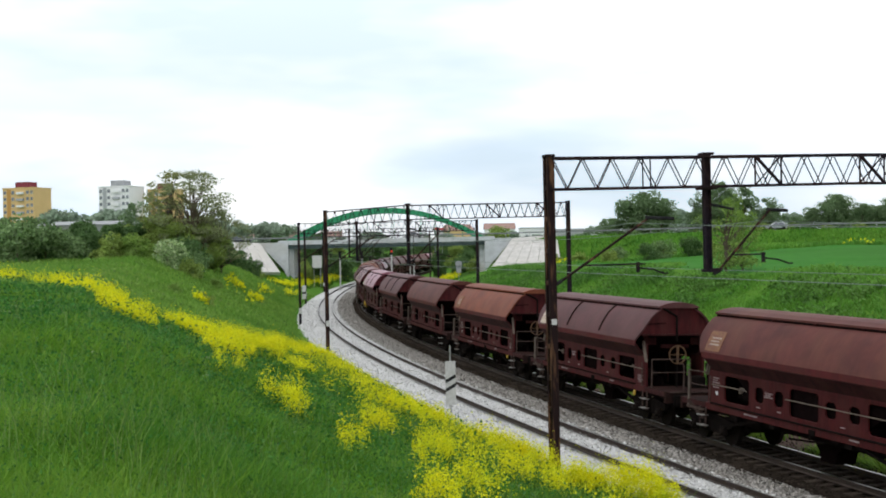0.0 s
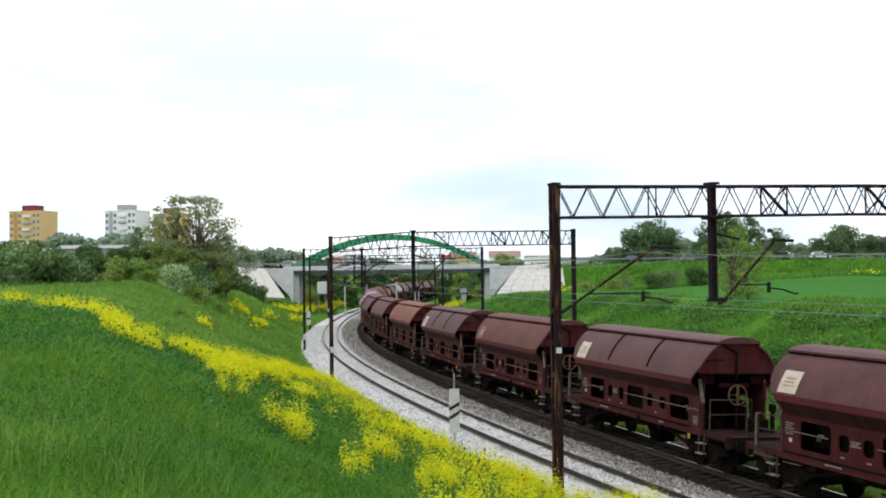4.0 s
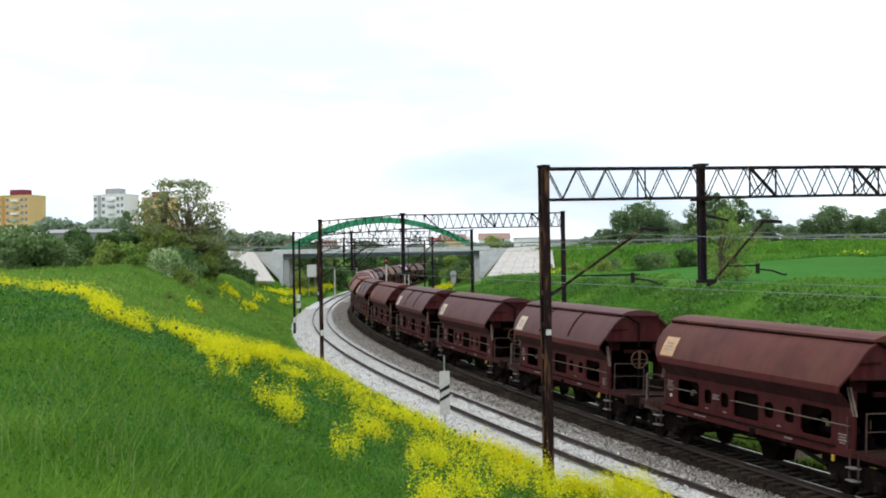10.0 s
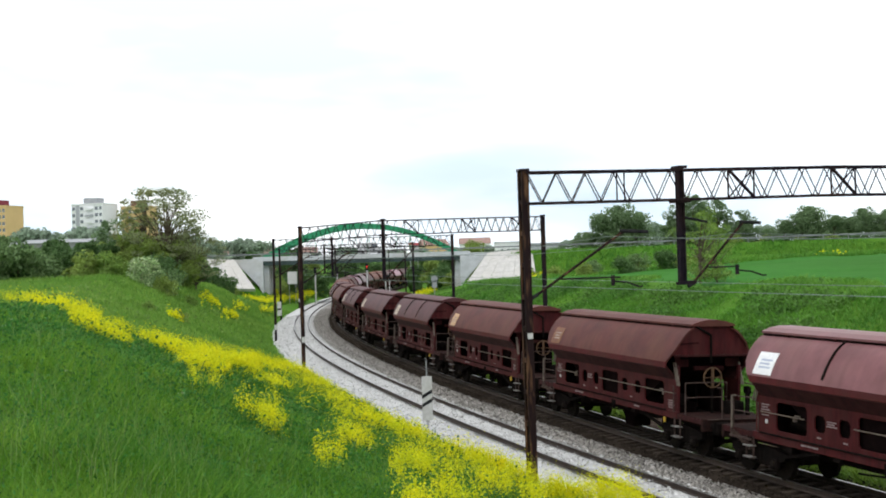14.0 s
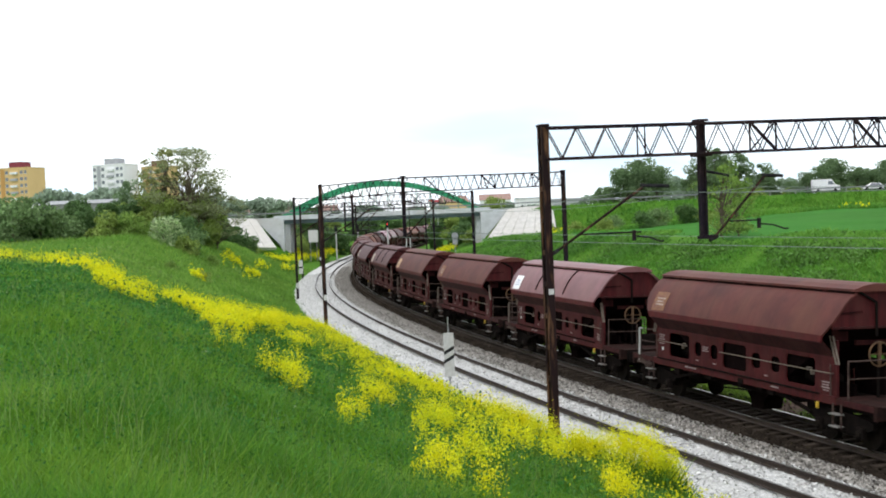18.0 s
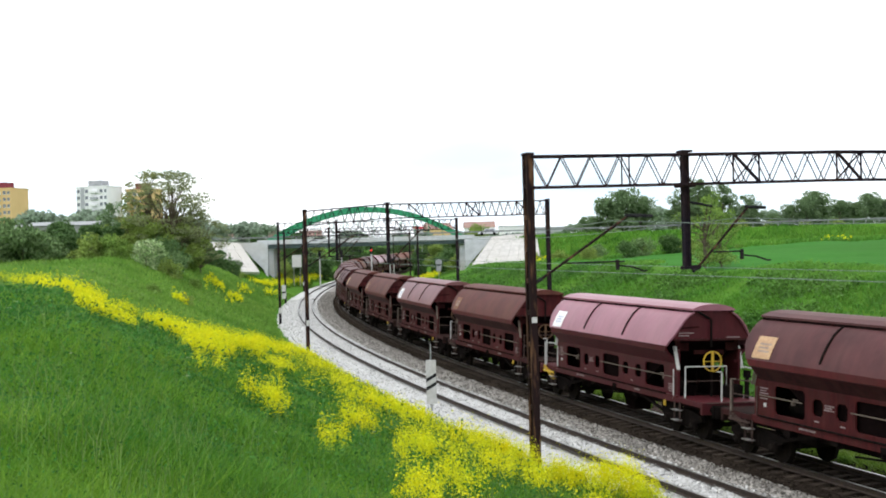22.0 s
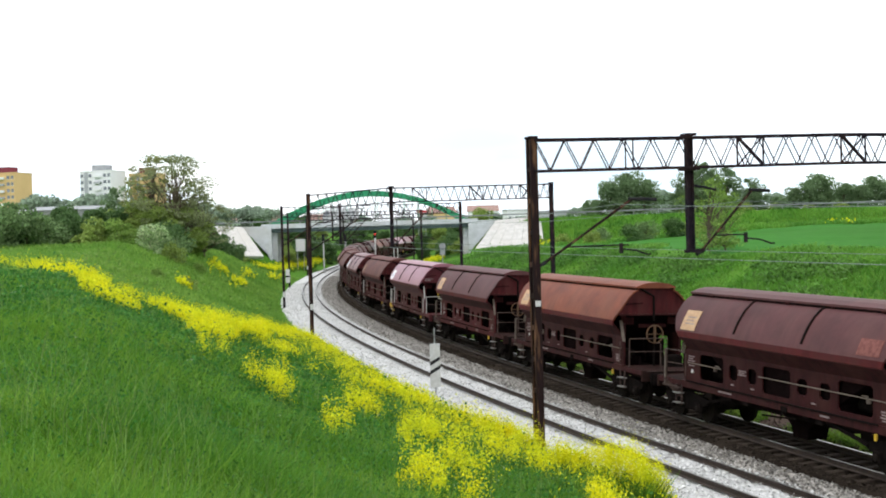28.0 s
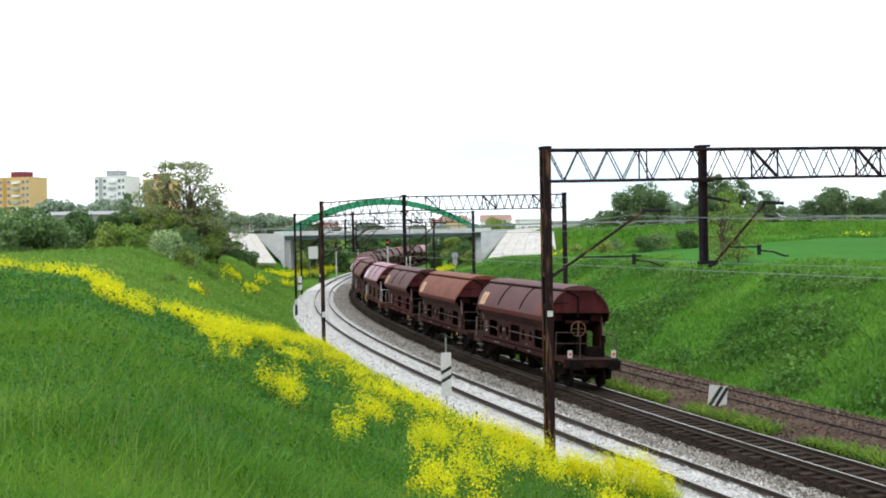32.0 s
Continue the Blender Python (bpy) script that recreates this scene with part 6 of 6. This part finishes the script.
# flowering rape in clumps: x, y, half width, half depth, plants, height
CLUMPS = [
    (-25.0, 65.4, 0.9, 1.6, 40, 0.7), (-23.3, 61.5, 0.8, 1.6, 36, 0.7),
    (-20.7, 60.1, 0.93, 3.0, 84, 0.7), (-17.9, 55.5, 1.0, 3.0, 150, 0.7), (-15.2, 50.5, 0.9, 3.0, 136, 0.7), (-11.7, 40.0, 0.53, 3.0, 80, 0.55), (-10.9, 40.0, 0.75, 3.0, 133, 0.6), (-16.7, 58.2, 0.59, 2.04, 54, 0.7), (-15.3, 58.9, 0.54, 2.06, 44, 0.7),
    (-11.9, 50.5, 0.64, 3.0, 95, 0.7), (-13.4, 60.0, 0.75, 3.0, 113, 0.7), (-10.5, 48.9, 0.86, 3.0, 129, 0.7), (-9.7, 50.9, 1.02, 3.0, 153, 0.7), (-12.1, 65.4, 0.65, 2.5, 57, 0.7), (-8.5, 42.5, 0.64, 3.0, 86, 0.7), (-7.8, 42.3, 0.74, 3.0, 111, 0.7),
    (-7.6, 47.4, 0.94, 3.0, 156, 0.7), (-8.6, 62.7, 1.24, 3.0, 206, 0.7), (-7.5, 66.8, 1.16, 3.0, 174, 0.7), (-6.0, 45.5, 0.7, 2.09, 84, 0.6), (-5.3, 57.2, 0.85, 3.0, 115, 0.7), (-6.2, 34.4, 0.21, 3.0, 15, 0.7), (-5.6, 28.3, 0.21, 3.0, 12, 0.7),
    (-5.2, 39.3, 0.29, 1.2, 7, 0.5), (-4.5, 41.2, 0.4, 1.2, 10, 0.5), (-3.6, 48.3, 0.6, 3.0, 53, 0.7), (-4.0, 26.9, 0.50, 1.15, 44, 0.6), (-3.4, 25.5, 0.30, 1.4, 36, 0.6), (-2.7, 42.2, 0.63, 2.21, 41, 0.7), (-1.7, 41.2, 0.51, 2.85, 72, 0.7),
    (-0.7, 40.0, 0.79, 3.0, 95, 0.7), (-1.8, 29.1, 0.51, 3.0, 61, 0.7), (-1.8, 22.4, 0.17, 0.7, 10, 0.7), (-1.8, 19.9, 0.08, 1.23, 10, 0.7), (-0.3, 26.7, 0.46, 3.0, 69, 0.7), (-0.6, 22.9, 0.17, 1.98, 17, 0.7), (0.4, 35.1, 0.44, 2.59, 45, 0.7),
    (1.2, 37.6, 0.47, 3.0, 42, 0.7), (-0.2, 16.9, 0.34, 1.07, 29, 0.7), (0.3, 19.5, 0.24, 1.44, 20, 0.7), (0.6, 29.5, 0.44, 2.57, 22, 0.7), (1.4, 34.5, 0.52, 3.0, 46, 0.7), (2.1, 34.6, 0.62, 1.2, 59, 0.74), (1.5, 27.1, 0.47, 2.92, 69, 0.7),
    (0.8, 19.9, 0.25, 1.19, 12, 0.7), (2.6, 32.2, 0.45, 1.2, 17, 0.95), (2.4, 26.8, 0.4, 3.0, 30, 0.7), (3.5, 29.4, 0.58, 1.2, 69, 0.81), (4.2, 28.9, 0.58, 1.01, 30, 1.22), (4.2, 25.7, 0.64, 1.03, 34, 1.35), (4.5, 25.0, 0.47, 0.82, 30, 1.35),
    (-20.9, 116.6, 0.5, 2.0, 16, 0.7), (-19.0, 114.6, 0.7, 2.0, 30, 0.7), (-17.6, 82.2, 0.49, 3.0, 22, 0.7), (-25.3, 201.3, 1.99, 3.0, 119, 0.7), (-24.0, 170.9, 1.27, 3.0, 57, 0.7), (0.5, 15.5, 0.22, 0.51, 10, 0.7), (3.1, 21.0, 0.37, 1.62, 39, 0.7),
    (4.8, 25.5, 0.41, 1.2, 42, 0.95), (-0.1, 15.9, 0.4, 0.64, 14, 0.7), (5.8, 29.9, 0.33, 0.86, 17, 1.35),
]
# drifts farther along the line: along it, offset, half lengths, plants, height
DRIFTS = [(96, -9.4, 7, 0.5, 36, 0.6), (90, -7.6, 5, 0.5, 24, 0.6), (110, -7.0, 8, 0.6, 50, 0.6), (150, -8.8, 9, 1.0, 100, 0.7), (165, -7.2, 12, 1.2, 230, 0.8), (182, -5.6, 9, 1.0, 220, 0.9), (128, -5.0, 8, 0.7, 60, 0.7), (205, -6.5, 12, 1.4, 400, 0.9), (150, 14.2, 12, 1.0, 420, 0.8), (168, 16.5, 10, 1.6, 320, 0.8)]
stem_q, petal_q = [], []
for i, row in enumerate(CLUMPS + DRIFTS):
    if i < len(CLUMPS):
        x0, y0, wx, wy, n, hgt = row
        close = y0 < 37
        if x0 < -9 and 47 < y0 < 66:
            x0, y0, hgt = x0 * 0.93, y0 * 0.93, 0.52
        n = int(n * (1.3 if close else 2.0) * (2.4 if hgt > 0.72 else 1.0))
        wx, wy = wx * 0.92, min(wy * (0.38 if close else 0.5), 1.4)
        near = y0 < 72
        turn = math.atan2(x0, y0)
        r, a = np.sqrt(rng.uniform(0, 1, n)) * rng.uniform(0.8, 1.25, n), rng.uniform(0, 2 * math.pi, n)
        u, v = wx * r * np.cos(a), wy * r * np.sin(a)
        x, y = x0 + u * math.cos(turn) + v * math.sin(turn), y0 - u * math.sin(turn) + v * math.cos(turn)
        s_, off_ = to_line(x, y)
        ok = off_ < -2.9
        x, y, n = x[ok], y[ok], int(ok.sum())
        h = hgt * (0.92 + 0.16 * wavy(x, y, 0.8, 4.0) + (0.0 if close else 0.30 * wavy(x, y, 1.5, 1.0))) * rng.uniform(0.7, 1.1, n)
    else:
        s0, o0, ls, lo, n, hgt = row
        near = close = False
        ss = s0 + ls * np.clip(rng.normal(0, 0.5, n), -1.2, 1.2)
        oo = o0 + lo * np.clip(rng.normal(0, 0.6, n), -1.4, 1.4)
        th = np.interp(ss, S_ALL, HEAD)
        x = np.interp(ss, S_ALL, LINE_X) + oo * np.cos(th)
        y = np.interp(ss, S_ALL, LINE_Y) + oo * np.sin(th)
        h = hgt * rng.uniform(0.55, 1.15, n)
    z = land(x, y)
    d = np.hypot(x, y)
    stem_q.append(blades(rng, np.repeat(x, 4) + rng.normal(0, 0.1, 4 * n), np.repeat(y, 4) + rng.normal(0, 0.1, 4 * n), np.repeat(z, 4), np.repeat(h, 4) * rng.uniform(0.5, 0.95, 4 * n), 0.02 + 0.0008 * np.repeat(d, 4)))
    keep = (1.1 * wavy(x, y, 0.9, 3.0) + 0.65 * rng.normal(size=n) > -0.45) if close else (1.2 * wavy(x, y, 1.4, 3.0) + 0.55 * rng.normal(size=n) > -0.6)
    x, y, z, h, n = x[keep], y[keep], z[keep], h[keep], int(keep.sum())
    k = 56 if close else 22 if near else 6
    c = np.stack([np.repeat(x, k), np.repeat(y, k), np.repeat(z + h, k)], -1)
    j = rng.normal(0, 1, c.shape)
    c = c + j * np.array([0.06, 0.06, 0.14]) * np.repeat(0.7 + rng.rand(n), k)[:, None]
    petal_q.append(leaf_cards(rng, c, 0.040 if close else 0.062 if near else 0.20))
# rank green growth between the clumps, at the foot of the near bank
m = 5200
ss = rng.uniform(-6, 48, m)
oo = -3.1 - np.abs(rng.normal(0, 2.0, m))
th = np.interp(ss, S_ALL, HEAD)
x = np.interp(ss, S_ALL, LINE_X) + oo * np.cos(th)
y = np.interp(ss, S_ALL, LINE_Y) + oo * np.sin(th)
z, d = land(x, y), np.hypot(x, y)
stem_q.append(blades(rng, np.repeat(x, 4) + rng.normal(0, 0.12, 4 * m), np.repeat(y, 4) + rng.normal(0, 0.12, 4 * m), np.repeat(z, 4), rng.uniform(0.25, 0.7, 4 * m), 0.018 + 0.0008 * np.repeat(d, 4)))
# a thin sprinkle of single flowers among it
k = rng.choice(m, 2600, replace=False)
c = np.repeat(np.stack([x[k], y[k], z[k] + rng.uniform(0.4, 0.75, len(k))], -1), 5, 0)
petal_q.append(leaf_cards(rng, c + rng.normal(0, 0.06, c.shape), 0.065))
tagged(placed("flower_stems", quads_mesh("flower_stems", np.concatenate(stem_q)), M["stem"]), "green stems and leaves below the yellow flowers", "plants", kind="stuff")
tagged(placed("yellow_flowers", quads_mesh("yellow_flowers", np.concatenate(petal_q)), M["petal"]), "drifts of bright yellow flowering rape on the bank", "flowers", kind="stuff")


def left_far(n):
    x, y, s, off, d = scatter(rng, n * 4, 55.0, 125.0, -23, -6, 0.9)
    ok = np.where((off < -4) & (wavy(x, y, 4.0, 6.0) > 0.1))[0][:n]
    return x[ok], y[ok]


tagged(placed("rank_weeds", quads_mesh("rank_weeds", herbs(rng, 260, 26, left_far, 0.7, 0.22, 0.22)), leafy("rank_weed_leaves", (0.10, 0.22, 0.03), (0.19, 0.29, 0.07), 0.25, 0.35, 0.4)), "rank light green weeds on the far bank", "plants", kind="stuff")
# small yellow patches on the road bank
pq = []
for x0, y0, r, n in ((57, 163, 0.9, 11), (60, 164, 0.8, 10), (64, 178, 1.0, 16), (75, 180, 1.0, 14), (13.0, 130, 1.5, 26)):
    x, y = x0 + rng.normal(0, r * 0.5, n), y0 + rng.normal(0, r, n)
    pq.append(leaf_cards(rng, np.stack([x, y, land(x, y) + rng.uniform(0.3, 0.9, n)], -1), 0.4))
tagged(placed("road_bank_flowers", quads_mesh("road_bank_flowers", np.concatenate(pq)), M["petal"]), "small yellow flower patches on the road bank", "flowers", kind="stuff")

# ---------------- road vehicles ----------------
M["car_white"] = material("white_car_paint", (0.78, 0.78, 0.80), 0.3, 0, (0.7, 0.7, 0.72), 1)
M["car_silver"] = material("silver_car_paint", (0.45, 0.47, 0.50), 0.3, 0.4, (0.4, 0.42, 0.45), 1)
M["car_dark"] = material("dark_car_paint", (0.04, 0.045, 0.07), 0.3, 0.2, (0.03, 0.035, 0.05), 1)
M["car_violet"] = material("violet_car_band", (0.16, 0.12, 0.22), 0.4, 0, (0.13, 0.10, 0.18), 1)
M["tyre"] = material("tyre_rubber", (0.02, 0.02, 0.02), 0.9)


def vehicle(name, label, cat, outline, width, paint, glass, wheels, band=None):
    """outline in (x, z) with x ahead; glass: outlines of the side windows."""
    g = thing(name, label, cat)
    bm = bmesh.new()
    prism(bm, outline, -width / 2, width / 2, "y")
    bmesh.ops.bevel(bm, geom=bm.edges[:], offset=0.06, segments=1, affect="EDGES")
    part("body", bm, paint, g)
    for o in glass:
        for sy in (-1, 1):
            bm = bmesh.new()
            prism(bm, o, sy * width / 2 - 0.01 * sy, sy * (width / 2 + 0.012), "y")
            part("window", bm, M["pane"], g)
    for x in wheels:
        for sy in (-1, 1):
            bm = bmesh.new()
            wheel_mesh(bm, 0.33, 0.22, sy * (width / 2 - 0.10), segments=16)
            bmesh.ops.translate(bm, vec=(x, 0, 0.33), verts=bm.verts[:])
            part("wheel", bm, M["tyre"], g)
    if band:
        for sy in (-1, 1):
            part("side_band", boxes([(band[0], sy * (width / 2 + 0.008), band[1], band[2], 0.012, band[3])]), band[4], g)
    return g


CAR = [(-2.1, 0.25), (-2.15, 0.8), (-1.75, 0.95), (-1.35, 1.42), (0.35, 1.45), (1.05, 0.98), (2.0, 0.82), (2.15, 0.5), (2.1, 0.25)]
CAR_GLASS = [[(-1.5, 0.97), (-1.22, 1.34), (-0.35, 1.36), (-0.35, 0.97)], [(-0.25, 0.97), (-0.25, 1.36), (0.3, 1.36), (0.88, 0.97)]]
VAN = [(-2.7, 0.3), (-2.75, 2.45), (-2.5, 2.6), (1.0, 2.6), (1.75, 1.55), (2.6, 1.25), (2.75, 0.8), (2.7, 0.3)]
VAN_GLASS = [[(0.35, 1.5), (0.35, 2.2), (1.1, 2.2), (1.6, 1.5)]]
TRUCK = [(-3.9, 0.6), (-3.9, 3.35), (2.2, 3.35), (2.3, 3.1), (3.2, 3.0), (3.75, 1.9), (3.85, 0.5), (2.0, 0.45), (2.0, 0.6)]
TRUCK_GLASS = [[(2.5, 1.8), (2.5, 2.7), (3.1, 2.7), (3.5, 1.8)]]
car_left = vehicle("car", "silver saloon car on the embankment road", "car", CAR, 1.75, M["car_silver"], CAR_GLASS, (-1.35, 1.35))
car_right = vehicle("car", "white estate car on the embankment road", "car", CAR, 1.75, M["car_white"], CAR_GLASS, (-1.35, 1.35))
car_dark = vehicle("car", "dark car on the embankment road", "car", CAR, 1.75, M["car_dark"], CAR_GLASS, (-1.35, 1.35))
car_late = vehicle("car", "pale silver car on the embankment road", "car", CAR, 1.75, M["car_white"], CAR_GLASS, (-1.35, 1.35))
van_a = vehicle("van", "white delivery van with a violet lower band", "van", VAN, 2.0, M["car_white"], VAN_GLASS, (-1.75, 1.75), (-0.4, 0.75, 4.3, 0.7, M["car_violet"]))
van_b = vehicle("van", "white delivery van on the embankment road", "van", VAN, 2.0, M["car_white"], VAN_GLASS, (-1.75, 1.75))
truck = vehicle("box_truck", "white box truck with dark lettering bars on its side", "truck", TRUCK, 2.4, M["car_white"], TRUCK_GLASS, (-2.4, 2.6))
for i, (x, w_, h_) in enumerate(((0.9, 0.7, 0.8), (0.0, 0.6, 0.8), (-0.9, 0.7, 0.8), (-1.8, 0.6, 0.9), (-2.7, 0.9, 1.1))):
    for sy in (-1, 1):
        part("lettering_bar", boxes([(x, sy * 1.212, 2.35, w_, 0.012, h_ * 0.35), (x - w_ * 0.3, sy * 1.212, 2.0, w_ * 0.25, 0.012, h_ * 0.5)]), M["grey_render"], truck)
# thing, lane offset, where it is at a time, metres a second along the road
TRAFFIC = [(car_left, 1.8, 56.0, 0.0, -21.2), (car_right, -1.8, 27.7, 2.0, 16.7), (van_a, -1.8, -31.9, 3.0, 15.55), (car_dark, -1.8, 72.0, 6.5, 16.5), (van_b, -1.8, 36.5, 16.5, 18.1), (car_late, 1.8, 57.0, 19.0, -15.4), (truck, 1.8, 60.0, 24.0, -18.9)]
# vehicles shrunk to 0.8 of true size, as the road stands too near
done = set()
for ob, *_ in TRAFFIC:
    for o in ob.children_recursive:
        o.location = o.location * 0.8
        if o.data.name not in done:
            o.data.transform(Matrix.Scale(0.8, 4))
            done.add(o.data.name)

# ---------------- what moves ----------------
SPEED_T = [0, 6, 12, 18, 24, 32]
SPEED_V = [6.815, 6.196, 5.844, 5.676, 5.753, 6.004]
LAST_AT_END = 31.35     # where the middle of the last wagon stands when the clip ends


def run(t):
    tt = np.arange(0, 32.001, 0.05)
    v = np.interp(tt, SPEED_T, SPEED_V)
    c = np.concatenate([[0], np.cumsum((v[1:] + v[:-1]) / 2 * 0.05)])
    return float(np.interp(t, tt, c))


def wagon_pose(s):
    """Rests on the rails of the second track, both bogies on the curve."""
    a, b = on_line(s - 5.3, float(spacing(s - 5.3)), 0.03), on_line(s + 5.3, float(spacing(s + 5.3)), 0.03)
    c = (a + b) / 2
    return Matrix.Translation(c) @ Matrix.Rotation(math.atan2(b.y - a.y, b.x - a.x), 4, "Z") @ Matrix.Rotation(radians(2.2), 4, "X")


def motions():
    end = run(32.0)
    for k, (w, *_) in enumerate(WAGONS):
        rows = []
        for i in range(65):
            t = i * 0.5
            rows.append((t, wagon_pose(LAST_AT_END + k * WAGON_PITCH - end + run(t))))
        walk(w, rows)
        if k < 13:
            turned = [math.degrees(run(i * 0.1) / 0.46) for i in range(321)]
            for o in w.children:
                if o.name.startswith("wheelset"):
                    x, y, z = o.location
                    walk(o, [(i * 0.1, pose(x, y, z, 0, turned[i], 0)) for i in range(321)])
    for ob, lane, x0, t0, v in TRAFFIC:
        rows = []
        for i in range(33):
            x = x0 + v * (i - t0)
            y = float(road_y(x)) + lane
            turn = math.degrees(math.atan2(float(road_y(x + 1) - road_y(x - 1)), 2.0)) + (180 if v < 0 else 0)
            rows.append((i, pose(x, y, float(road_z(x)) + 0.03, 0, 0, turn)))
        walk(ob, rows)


motions()
